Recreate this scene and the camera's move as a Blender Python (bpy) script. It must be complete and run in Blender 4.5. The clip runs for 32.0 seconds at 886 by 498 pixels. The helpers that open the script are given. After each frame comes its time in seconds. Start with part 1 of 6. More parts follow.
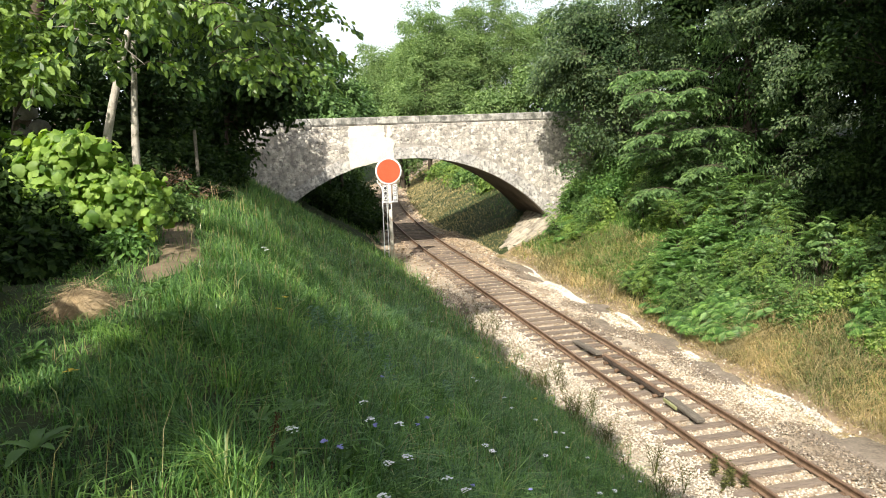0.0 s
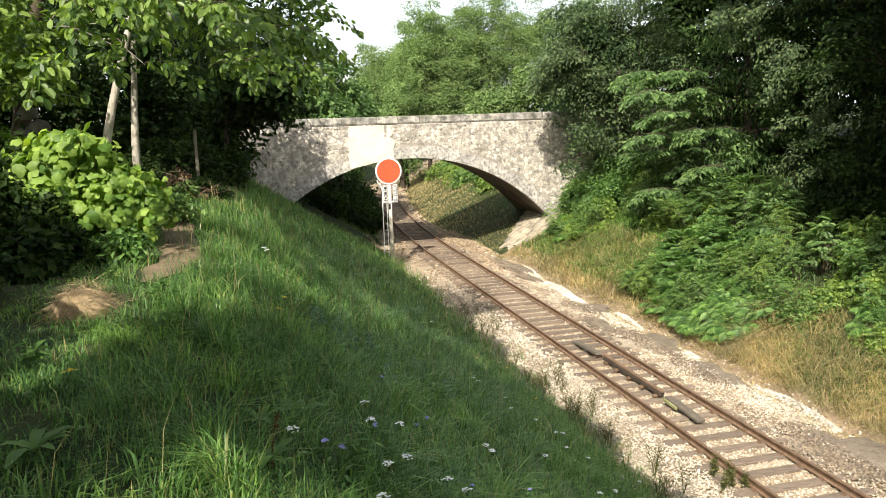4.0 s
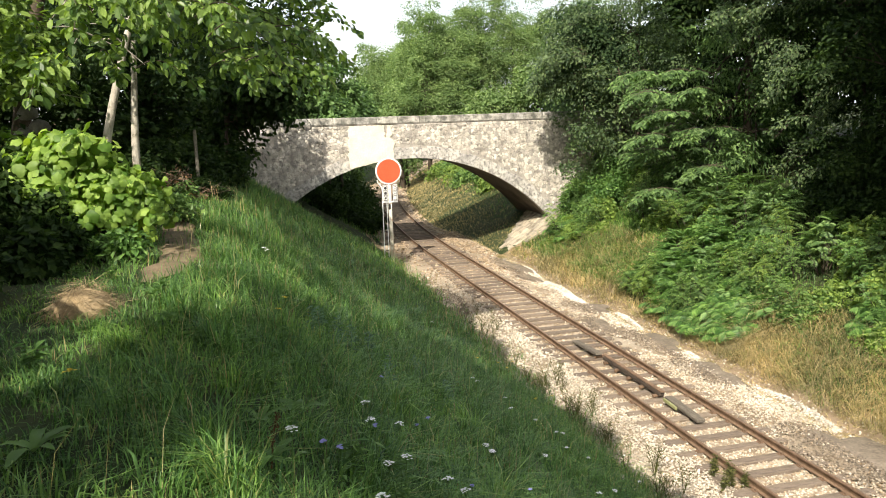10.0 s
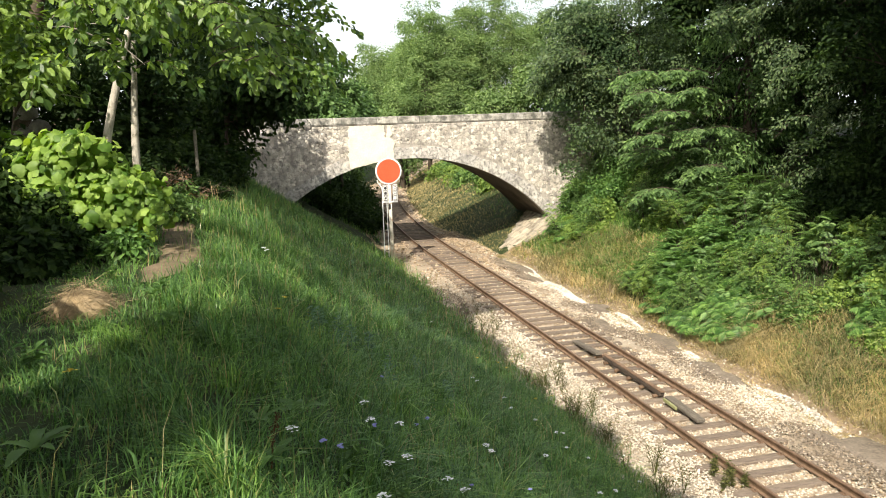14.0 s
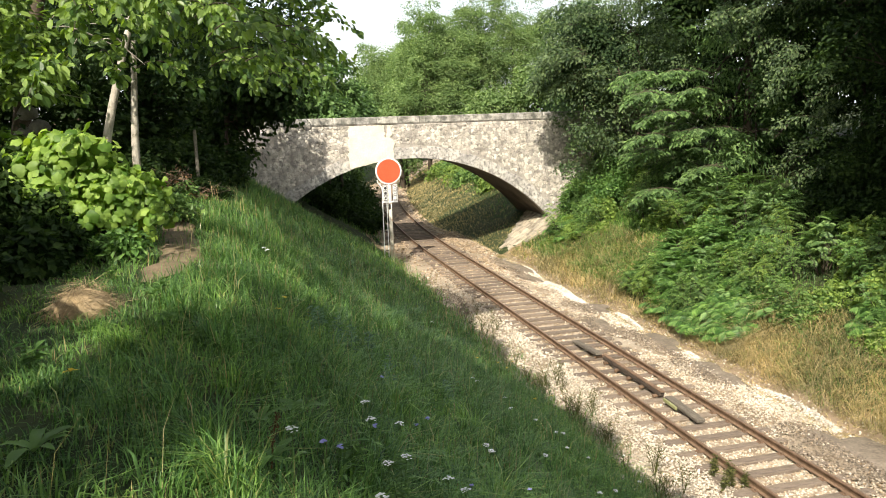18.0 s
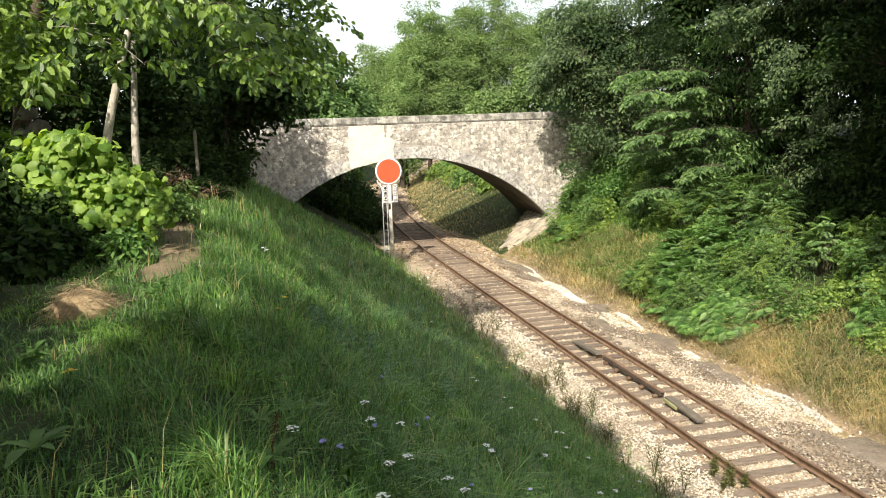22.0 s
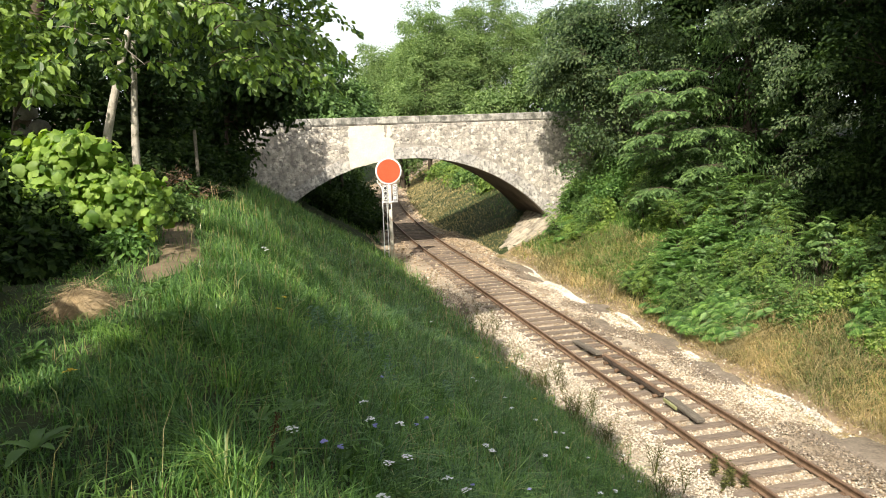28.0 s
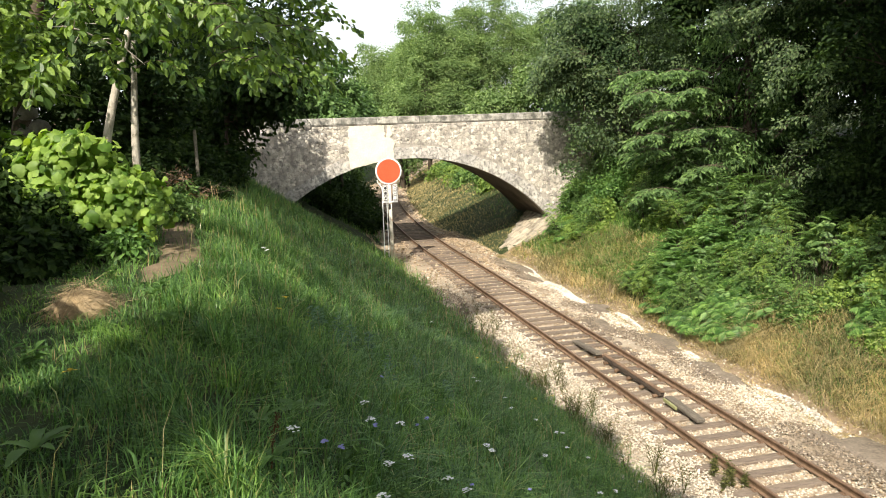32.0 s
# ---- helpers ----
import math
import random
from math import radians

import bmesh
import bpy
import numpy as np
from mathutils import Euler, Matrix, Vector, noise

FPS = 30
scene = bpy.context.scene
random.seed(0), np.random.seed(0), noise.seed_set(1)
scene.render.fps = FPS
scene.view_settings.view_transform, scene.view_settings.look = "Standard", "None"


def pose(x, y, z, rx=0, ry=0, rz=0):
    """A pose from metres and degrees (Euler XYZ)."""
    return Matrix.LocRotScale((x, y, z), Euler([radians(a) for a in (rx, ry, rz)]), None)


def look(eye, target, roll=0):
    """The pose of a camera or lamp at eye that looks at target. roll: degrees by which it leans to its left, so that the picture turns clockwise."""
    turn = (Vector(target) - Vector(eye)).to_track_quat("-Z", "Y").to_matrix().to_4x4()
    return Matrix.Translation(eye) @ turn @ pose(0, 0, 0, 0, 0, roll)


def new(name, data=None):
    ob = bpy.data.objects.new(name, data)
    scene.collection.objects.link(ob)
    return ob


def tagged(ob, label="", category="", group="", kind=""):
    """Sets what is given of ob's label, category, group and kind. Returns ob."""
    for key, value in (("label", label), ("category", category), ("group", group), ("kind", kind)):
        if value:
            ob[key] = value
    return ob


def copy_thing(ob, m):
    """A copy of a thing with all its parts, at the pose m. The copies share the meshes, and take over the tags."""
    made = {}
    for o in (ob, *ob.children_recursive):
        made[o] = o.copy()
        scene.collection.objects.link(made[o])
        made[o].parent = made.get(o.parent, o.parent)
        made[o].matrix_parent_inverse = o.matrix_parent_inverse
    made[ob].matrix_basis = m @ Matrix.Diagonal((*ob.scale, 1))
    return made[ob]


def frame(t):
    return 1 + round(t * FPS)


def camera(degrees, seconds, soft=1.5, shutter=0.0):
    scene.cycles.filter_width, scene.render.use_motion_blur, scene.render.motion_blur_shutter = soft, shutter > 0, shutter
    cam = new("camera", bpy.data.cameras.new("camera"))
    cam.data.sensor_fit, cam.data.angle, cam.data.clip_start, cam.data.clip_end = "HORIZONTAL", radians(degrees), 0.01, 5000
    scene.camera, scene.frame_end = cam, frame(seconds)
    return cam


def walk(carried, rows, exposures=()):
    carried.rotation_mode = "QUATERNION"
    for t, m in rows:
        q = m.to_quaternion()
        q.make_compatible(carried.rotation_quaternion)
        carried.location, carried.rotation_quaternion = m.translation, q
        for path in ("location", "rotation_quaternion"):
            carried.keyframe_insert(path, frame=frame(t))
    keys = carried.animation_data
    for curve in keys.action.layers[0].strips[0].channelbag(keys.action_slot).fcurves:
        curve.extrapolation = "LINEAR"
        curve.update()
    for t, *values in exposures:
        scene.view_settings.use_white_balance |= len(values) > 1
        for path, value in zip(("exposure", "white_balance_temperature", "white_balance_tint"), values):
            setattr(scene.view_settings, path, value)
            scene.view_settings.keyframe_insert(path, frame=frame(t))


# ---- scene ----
cam = camera(59.68, 32.0, 1.0)
EYE = (0.0, 0.0, 7.0)
VIEW = look(EYE, (0.23717, 0.95677, 6.83168), -1.72)
walk(cam, [(0.0, VIEW), (32.0, VIEW)], [(0.0, 0.84, 6250, 10), (1.5, 0.82, 6320, 10), (3.0, 0.79, 6420, 10), (6.0, 0.76, 6500, 10), (32.0, 0.76, 6500, 10)])

# ---- light ----
SUN_TO = Vector((0.55, 0.90, -1.0)).normalized()
world = bpy.data.worlds.new("sky")
scene.world = world
world.use_nodes = True
wn = world.node_tree.nodes
sky = wn.new("ShaderNodeTexSky")
sky.sky_type = "NISHITA"
sky.sun_disc = False
sky.sun_elevation = math.asin(-SUN_TO.z)
sky.sun_rotation = math.atan2(-SUN_TO.x, -SUN_TO.y)
sky.air_density, sky.dust_density, sky.ozone_density = 1.0, 4.0, 1.0
wn["Background"].inputs["Strength"].default_value = 0.138
haze = wn.new("ShaderNodeMix")
haze.data_type = "RGBA"
haze.inputs["Factor"].default_value = 0.4
haze.inputs[7].default_value = (9.5, 9.6, 9.4, 1)
world.node_tree.links.new(sky.outputs["Color"], haze.inputs[6])
world.node_tree.links.new(haze.outputs[2], wn["Background"].inputs["Color"])
sun = new("sun", bpy.data.lights.new("sun", "SUN"))
sun.data.energy, sun.data.angle, sun.data.color = 5.0, radians(0.55), (1.0, 0.925, 0.8)
sun.matrix_world = look((-30, -50, 60), Vector((-30, -50, 60)) + SUN_TO)


# ---- materials ----
def nodes(name, rough=0.8, metal=0.0, spec=0.3):
    m = bpy.data.materials.new(name)
    m.use_nodes = True
    t = m.node_tree
    b = t.nodes["Principled BSDF"]
    b.inputs["Roughness"].default_value = rough
    b.inputs["Metallic"].default_value = metal
    b.inputs["Specular IOR Level"].default_value = spec
    return m, t, b


def ramp(t, fac, stops):
    r = t.nodes.new("ShaderNodeValToRGB")
    e = r.color_ramp.elements
    while len(e) < len(stops):
        e.new(0.5)
    for k, (p, c) in enumerate(stops):
        e[k].position, e[k].color = p, (*c, 1)
    t.links.new(fac, r.inputs["Fac"])
    return r.outputs["Color"]


def noise_tex(t, scale, detail=5.0, rough=0.6, stretch=None, coord="Object"):
    c = t.nodes.new("ShaderNodeTexCoord").outputs[coord]
    if stretch:
        mp = t.nodes.new("ShaderNodeMapping")
        mp.inputs["Scale"].default_value = stretch
        t.links.new(c, mp.inputs["Vector"])
        c = mp.outputs["Vector"]
    n = t.nodes.new("ShaderNodeTexNoise")
    n.inputs["Scale"].default_value, n.inputs["Detail"].default_value, n.inputs["Roughness"].default_value = scale, detail, rough
    t.links.new(c, n.inputs["Vector"])
    return n.outputs["Fac"]


def mix(t, kind, fac, a, b):
    m = t.nodes.new("ShaderNodeMix")
    m.data_type, m.blend_type = "RGBA", kind
    for sock, v in ((m.inputs["Factor"], fac), (m.inputs[6], a), (m.inputs[7], b)):
        if hasattr(v, "is_linked"):
            t.links.new(v, sock)
        elif isinstance(v, tuple):
            sock.default_value = (*v, 1)
        else:
            sock.default_value = v
    return m.outputs[2]


def bump(t, b, height, strength, dist=0.02):
    n = t.nodes.new("ShaderNodeBump")
    n.inputs["Strength"].default_value, n.inputs["Distance"].default_value = strength, dist
    t.links.new(height, n.inputs["Height"])
    t.links.new(n.outputs["Normal"], b.inputs["Normal"])


def rough_mat(name, stops, scale, fine=40.0, rough=0.85, metal=0.0, spec=0.25, relief=0.5, island=0.0, objrand=0.0, dirt=None, stretch=None, dist=0.02, streak=None):
    """A two-scale surface: broad patches from stops, fine grain over it, and variation piece by piece."""
    m, t, b = nodes(name, rough, metal, spec)
    broad = noise_tex(t, scale, 6, 0.65, stretch)
    grain = noise_tex(t, fine, 4, 0.7, stretch)
    col = ramp(t, broad, stops)
    col = mix(t, "MULTIPLY", 0.55, col, ramp(t, grain, [(0.3, (0.55, 0.55, 0.55)), (0.7, (1.25, 1.25, 1.25))]))
    for amount, out in ((island, "island"), (objrand, "object")):
        if amount:
            if out == "island":
                rnd = t.nodes.new("ShaderNodeNewGeometry").outputs["Random Per Island"]
            else:
                rnd = t.nodes.new("ShaderNodeObjectInfo").outputs["Random"]
            lo, hi = 1 - amount, 1 + amount * 0.6
            col = mix(t, "MULTIPLY", 1.0, col, ramp(t, rnd, [(0.0, (lo, lo, lo)), (0.5, (1, 0.98, 0.95)), (1.0, (hi, hi, hi * 0.96))]))
    if dirt:
        dcol, dscale, lo, hi = dirt
        spots = ramp(t, noise_tex(t, dscale, 6, 0.7), [(lo, (0, 0, 0)), (hi, (1, 1, 1))])
        col = mix(t, "MIX", spots, col, dcol)
    if streak:
        runs = ramp(t, noise_tex(t, 2.2, 5, 0.65, (1.6, 1.0, 0.16)), [(0.5, (0, 0, 0)), (0.7, (0.45, 0.45, 0.45))])
        col = mix(t, "MIX", runs, col, streak)
    t.links.new(col, b.inputs["Base Color"])
    bump(t, b, grain, relief, dist)
    return m


def leaf_mat(name, dark, light, glow, through_light=0.35, rough=0.45, spec=0.35, dry=None):
    """Leaves: colour varies leaf by leaf and clump by clump, and light comes through them."""
    m, t, b = nodes(name, rough, 0, spec)
    rnd = t.nodes.new("ShaderNodeNewGeometry").outputs["Random Per Island"]
    stops = [(0.0, dark), (0.55, tuple((a + c) / 2 for a, c in zip(dark, light))), (0.92, light)]
    if dry:
        stops.append((1.0, dry))
    col = ramp(t, rnd, stops)
    patch = ramp(t, noise_tex(t, 0.55, 3, 0.6), [(0.32, (0.62, 0.7, 0.62)), (0.68, (1.36, 1.28, 1.05))])
    col = mix(t, "MULTIPLY", 0.8, col, patch)
    fleck = ramp(t, noise_tex(t, 3.6, 3, 0.65), [(0.36, (0.66, 0.7, 0.7)), (0.64, (1.28, 1.24, 1.1))])
    col = mix(t, "MULTIPLY", 0.7, col, fleck)
    t.links.new(col, b.inputs["Base Color"])
    tr = t.nodes.new("ShaderNodeBsdfTranslucent")
    t.links.new(mix(t, "MULTIPLY", 1.0, col, glow), tr.inputs["Color"])
    mx = t.nodes.new("ShaderNodeMixShader")
    mx.inputs[0].default_value = through_light
    t.links.new(b.outputs[0], mx.inputs[1])
    t.links.new(tr.outputs[0], mx.inputs[2])
    t.links.new(mx.outputs[0], t.nodes["Material Output"].inputs["Surface"])
    return m


M = {}
M["soil"] = rough_mat("soil_and_turf", [(0.3, (0.018, 0.03, 0.009)), (0.5, (0.032, 0.048, 0.014)), (0.7, (0.065, 0.06, 0.028))], 0.8, 14, 0.95, relief=0.9)
M["bed"] = rough_mat("gravel_bed", [(0.3, (0.2, 0.15, 0.1)), (0.5, (0.32, 0.26, 0.185)), (0.7, (0.46, 0.4, 0.31))], 0.9, 22, 0.95, relief=1.0)
M["earth"] = rough_mat("grey_brown_earth", [(0.3, (0.125, 0.1, 0.072)), (0.7, (0.23, 0.19, 0.145))], 2.0, 16, 0.95, relief=0.9)
M["path"] = rough_mat("trodden_earth", [(0.3, (0.1, 0.075, 0.045)), (0.7, (0.24, 0.18, 0.11))], 2.5, 30, 0.95, relief=0.8)
M["litter"] = rough_mat("dry_litter", [(0.3, (0.2, 0.145, 0.09)), (0.7, (0.36, 0.275, 0.185))], 1.8, 30, 0.95, relief=1.0)
M["stone_white"] = rough_mat("ballast_limestone", [(0.3, (0.35, 0.3, 0.23)), (0.6, (0.56, 0.5, 0.41))], 1.2, 60, 0.9, island=0.45, relief=0.3)
M["stone_bright"] = rough_mat("fresh_white_ballast", [(0.3, (0.48, 0.435, 0.37)), (0.6, (0.68, 0.635, 0.56))], 1.2, 60, 0.9, island=0.4, relief=0.3)
M["stone_dark"] = rough_mat("earthy_grit", [(0.3, (0.12, 0.095, 0.07)), (0.6, (0.25, 0.205, 0.155))], 1.2, 60, 0.9, island=0.5, relief=0.3)
M["stone_tan"] = rough_mat("ballast_rusty", [(0.3, (0.22, 0.16, 0.1)), (0.65, (0.42, 0.33, 0.23))], 1.2, 60, 0.9, island=0.45, relief=0.3)
M["rail"] = rough_mat("rusty_rail", [(0.3, (0.11, 0.07, 0.045)), (0.7, (0.23, 0.15, 0.095))], 6, 90, 0.7, metal=0.15, relief=0.3, dist=0.004)
M["railtop"] = rough_mat("worn_railhead", [(0.3, (0.2, 0.12, 0.075)), (0.7, (0.33, 0.23, 0.16))], 5, 80, 0.42, metal=0.5, relief=0.15, dist=0.002)
M["sleeper"] = rough_mat("weathered_oak_sleeper", [(0.3, (0.13, 0.1, 0.075)), (0.7, (0.26, 0.21, 0.165))], 3, 30, 0.9, objrand=0.3, stretch=(1.0, 9.0, 9.0), relief=0.7)
M["masonry"] = rough_mat("rubble_stone", [(0.3, (0.29, 0.27, 0.235)), (0.5, (0.49, 0.465, 0.42)), (0.7, (0.7, 0.675, 0.62))], 1.6, 14, 0.92, objrand=0.4, island=0.4, relief=1.0, dirt=((0.13, 0.12, 0.105), 4.5, 0.53, 0.64), streak=(0.15, 0.14, 0.125))
M["mortar"] = rough_mat("lime_mortar", [(0.3, (0.28, 0.255, 0.215)), (0.7, (0.46, 0.425, 0.37))], 1.1, 26, 0.95, relief=0.9, dirt=((0.14, 0.13, 0.115), 3.2, 0.52, 0.66), streak=(0.15, 0.14, 0.125))
# vault stone, darkened in colour for the shade under the arch
M["vault_shade"] = rough_mat("shade_toned_vault_stone", [(0.3, (0.07, 0.058, 0.048)), (0.7, (0.17, 0.14, 0.115))], 1.2, 16, 0.95, relief=0.7)
M["ring"] = rough_mat("dressed_arch_stone", [(0.3, (0.32, 0.305, 0.275)), (0.7, (0.64, 0.615, 0.57))], 2.2, 20, 0.9, objrand=0.2, relief=0.8, dirt=((0.16, 0.155, 0.145), 7.0, 0.47, 0.62), streak=(0.13, 0.12, 0.105))
M["coping"] = rough_mat("grey_coping_stone", [(0.35, (0.2, 0.19, 0.165)), (0.6, (0.52, 0.5, 0.45))], 1.5, 20, 0.92, objrand=0.2, relief=0.6, dirt=((0.1, 0.1, 0.085), 2.6, 0.44, 0.62), streak=(0.15, 0.14, 0.125))
M["plaster"] = rough_mat("pale_lime_plaster", [(0.3, (0.6, 0.53, 0.4)), (0.7, (0.74, 0.69, 0.57))], 1.0, 14, 0.9, relief=0.3, dirt=((0.5, 0.4, 0.26), 1.6, 0.58, 0.8))
M["red"] = rough_mat("red_enamel", [(0.3, (0.72, 0.085, 0.03)), (0.7, (0.78, 0.1, 0.04))], 2, 30, 0.45, spec=0.4, relief=0.05)
M["white"] = rough_mat("white_paint", [(0.3, (0.6, 0.6, 0.57)), (0.6, (0.8, 0.8, 0.77))], 4, 40, 0.5, relief=0.15, dirt=((0.3, 0.22, 0.14), 6, 0.6, 0.8))
M["black"] = rough_mat("dark_iron", [(0.3, (0.02, 0.02, 0.02)), (0.7, (0.05, 0.045, 0.04))], 6, 60, 0.6, relief=0.2)
M["grey_iron"] = rough_mat("grey_painted_iron", [(0.3, (0.16, 0.155, 0.145)), (0.7, (0.34, 0.33, 0.31))], 6, 60, 0.6, relief=0.2)
M["grey_leaf"] = leaf_mat("blue_grey_leaf", (0.12, 0.2, 0.15), (0.27, 0.38, 0.32), (1.1, 1.2, 0.9), 0.3, 0.6, 0.2)
M["post_paint"] = rough_mat("peeling_white_post", [(0.3, (0.5, 0.46, 0.36)), (0.6, (0.75, 0.72, 0.62))], 3, 40, 0.8, relief=0.4, dirt=((0.22, 0.14, 0.08), 4, 0.5, 0.66))
M["tar_wood"] = rough_mat("dark_tarred_wood", [(0.3, (0.035, 0.026, 0.02)), (0.7, (0.1, 0.075, 0.055))], 3, 40, 0.8, relief=0.5, stretch=(6, 1, 6))
M["grey_wood"] = rough_mat("grey_weathered_wood", [(0.3, (0.11, 0.1, 0.08)), (0.7, (0.26, 0.23, 0.18))], 3, 40, 0.85, relief=0.6, stretch=(6, 1, 6))
M["dark_wood"] = rough_mat("dark_weathered_board", [(0.3, (0.08, 0.068, 0.052)), (0.7, (0.18, 0.155, 0.12))], 3, 40, 0.85, relief=0.6, stretch=(6, 1, 6))
M["moss_wood"] = rough_mat("yellow_green_painted_wood", [(0.3, (0.16, 0.17, 0.075)), (0.7, (0.29, 0.29, 0.14))], 3, 40, 0.8, relief=0.4)
M["bark_pale"] = rough_mat("pale_smooth_bark", [(0.3, (0.28, 0.25, 0.2)), (0.7, (0.56, 0.52, 0.43))], 3, 22, 0.9, relief=0.8, stretch=(1, 1, 0.5), dirt=((0.1, 0.1, 0.06), 5, 0.55, 0.7))
M["bark_dark"] = rough_mat("dark_bark", [(0.3, (0.04, 0.03, 0.022)), (0.7, (0.11, 0.085, 0.06))], 3, 24, 0.95, relief=0.9, stretch=(1, 1, 0.3))
M["dead_wood"] = rough_mat("brown_dead_twigs", [(0.3, (0.11, 0.075, 0.05)), (0.7, (0.24, 0.17, 0.12))], 4, 30, 0.9, relief=0.5)
M["dead_leaf"] = leaf_mat("withered_brown_leaf", (0.1, 0.06, 0.035), (0.28, 0.18, 0.11), (1.1, 1.0, 0.8), 0.25, 0.7, 0.2)
M["old_stone"] = rough_mat("old_dark_stone", [(0.3, (0.08, 0.075, 0.065)), (0.7, (0.2, 0.19, 0.165))], 2, 20, 0.9, objrand=0.3, relief=0.7)
M["straw"] = rough_mat("dry_straw", [(0.3, (0.22, 0.16, 0.085)), (0.7, (0.42, 0.32, 0.19))], 3, 40, 0.85, island=0.4, relief=0.3)
M["road"] = rough_mat("asphalt", [(0.3, (0.045, 0.045, 0.045)), (0.7, (0.07, 0.07, 0.068))], 2, 60, 0.9, relief=0.5)
M["slab"] = rough_mat("sloping_stone_pitching", [(0.3, (0.28, 0.24, 0.18)), (0.7, (0.52, 0.465, 0.37))], 1.6, 18, 0.92, objrand=0.3, relief=0.8, dirt=((0.13, 0.115, 0.085), 2.5, 0.5, 0.66), stretch=(0.5, 2.0, 0.5))
M["grass"] = leaf_mat("meadow_grass", (0.03, 0.085, 0.03), (0.175, 0.33, 0.105), (1.3, 1.25, 0.8), 0.42, 0.45, 0.35, (0.22, 0.24, 0.09))
M["grass_light"] = leaf_mat("yellow_green_grass", (0.065, 0.15, 0.035), (0.24, 0.4, 0.11), (1.3, 1.25, 0.8), 0.42, 0.4, 0.4, (0.4, 0.36, 0.2))
M["dock_seed"] = leaf_mat("rusty_dock_seed", (0.07, 0.035, 0.02), (0.17, 0.085, 0.045), (1.2, 1.0, 0.7), 0.2, 0.7, 0.2)
M["dry_grass"] = leaf_mat("dry_grass", (0.16, 0.155, 0.062), (0.6, 0.48, 0.3), (1.1, 1.0, 0.8), 0.3, 0.6, 0.2)
M["walnut"] = leaf_mat("broad_mid_green_leaf", (0.032, 0.075, 0.022), (0.22, 0.32, 0.095), (1.6, 1.7, 0.45), 0.42, 0.42, 0.4)
M["vine"] = leaf_mat("bright_lime_leaf", (0.09, 0.18, 0.032), (0.33, 0.455, 0.12), (1.5, 1.5, 0.4), 0.45, 0.5, 0.25)
# near-black green: deep shade under the trees is put into this leaf colour
M["hedge"] = leaf_mat("shade_dark_green_leaf", (0.012, 0.028, 0.009), (0.038, 0.066, 0.018), (1.4, 1.5, 0.72), 0.3, 0.6, 0.12)
M["oak"] = leaf_mat("deep_green_leaf", (0.016, 0.038, 0.019), (0.062, 0.104, 0.046), (1.4, 1.5, 0.72), 0.33, 0.6, 0.15)
# paler copy of the oak leaf, with sunlight put into the grey-green
M["oak_light"] = leaf_mat("sunlit_grey_green_leaf", (0.032, 0.06, 0.031), (0.13, 0.185, 0.092), (1.4, 1.5, 0.72), 0.35, 0.5, 0.25)
M["chestnut"] = leaf_mat("fresh_green_leaf", (0.04, 0.085, 0.03), (0.165, 0.265, 0.105), (1.4, 1.5, 0.72), 0.35, 0.55, 0.2)
# olive leaf lightened in colour to carry the distance haze
M["far"] = leaf_mat("hazy_olive_green_leaf", (0.1, 0.155, 0.07), (0.25, 0.345, 0.165), (1.2, 1.35, 0.6), 0.4, 0.7, 0.08)
M["fern"] = leaf_mat("fern_green", (0.055, 0.13, 0.036), (0.175, 0.3, 0.092), (1.4, 1.4, 0.7), 0.38, 0.5, 0.3)
M["bramble"] = leaf_mat("bramble_leaf", (0.055, 0.12, 0.038), (0.205, 0.315, 0.105), (1.4, 1.4, 0.7), 0.38, 0.5, 0.3)
M["bramble_light"] = leaf_mat("light_bramble_leaf", (0.1, 0.18, 0.045), (0.28, 0.375, 0.105), (1.4, 1.4, 0.7), 0.38, 0.5, 0.3)
M["weed"] = leaf_mat("weed_leaf", (0.06, 0.13, 0.04), (0.17, 0.28, 0.09), (1.3, 1.4, 0.7), 0.35, 0.5, 0.3)
M["dry_weed"] = leaf_mat("dried_weed", (0.05, 0.055, 0.02), (0.14, 0.14, 0.05), (1, 1, 0.6), 0.2, 0.7, 0.2)
M["petal_white"] = rough_mat("white_petals", [(0.3, (0.72, 0.74, 0.7)), (0.7, (0.85, 0.85, 0.82))], 20, 60, 0.7, relief=0.1)
M["petal_blue"] = rough_mat("lilac_blue_petals", [(0.3, (0.22, 0.22, 0.5)), (0.7, (0.34, 0.33, 0.62))], 20, 60, 0.7, relief=0.1)
M["petal_yellow"] = rough_mat("yellow_petals", [(0.3, (0.6, 0.42, 0.03)), (0.7, (0.75, 0.58, 0.06))], 20, 60, 0.7, relief=0.1)
M["petal_red"] = rough_mat("red_petals", [(0.3, (0.6, 0.05, 0.02)), (0.7, (0.7, 0.08, 0.03))], 20, 60, 0.7, relief=0.1)


# ---- mesh helpers ----
def sheet(name, V, F, mat, parent=None, smooth=False, label=""):
    """One mesh object from arrays: V (n, 3) and F (m, k)."""
    V, F = np.asarray(V, np.float32), np.asarray(F, np.int32)
    me = bpy.data.meshes.new(name)
    k = F.shape[1]
    me.vertices.add(len(V))
    me.vertices.foreach_set("co", V.ravel())
    me.loops.add(F.size)
    me.loops.foreach_set("vertex_index", F.ravel())
    me.polygons.add(len(F))
    me.polygons.foreach_set("loop_start", np.arange(0, F.size, k, dtype=np.int32))
    me.polygons.foreach_set("use_smooth", np.full(len(F), smooth))
    me.update(calc_edges=True)
    me.materials.append(M[mat])
    return child(name, me, parent, label)


def child(name, me, parent=None, label=""):
    ob = new(name, me)
    if parent:
        ob.parent = parent
    if label:
        ob["label"] = label
    return ob


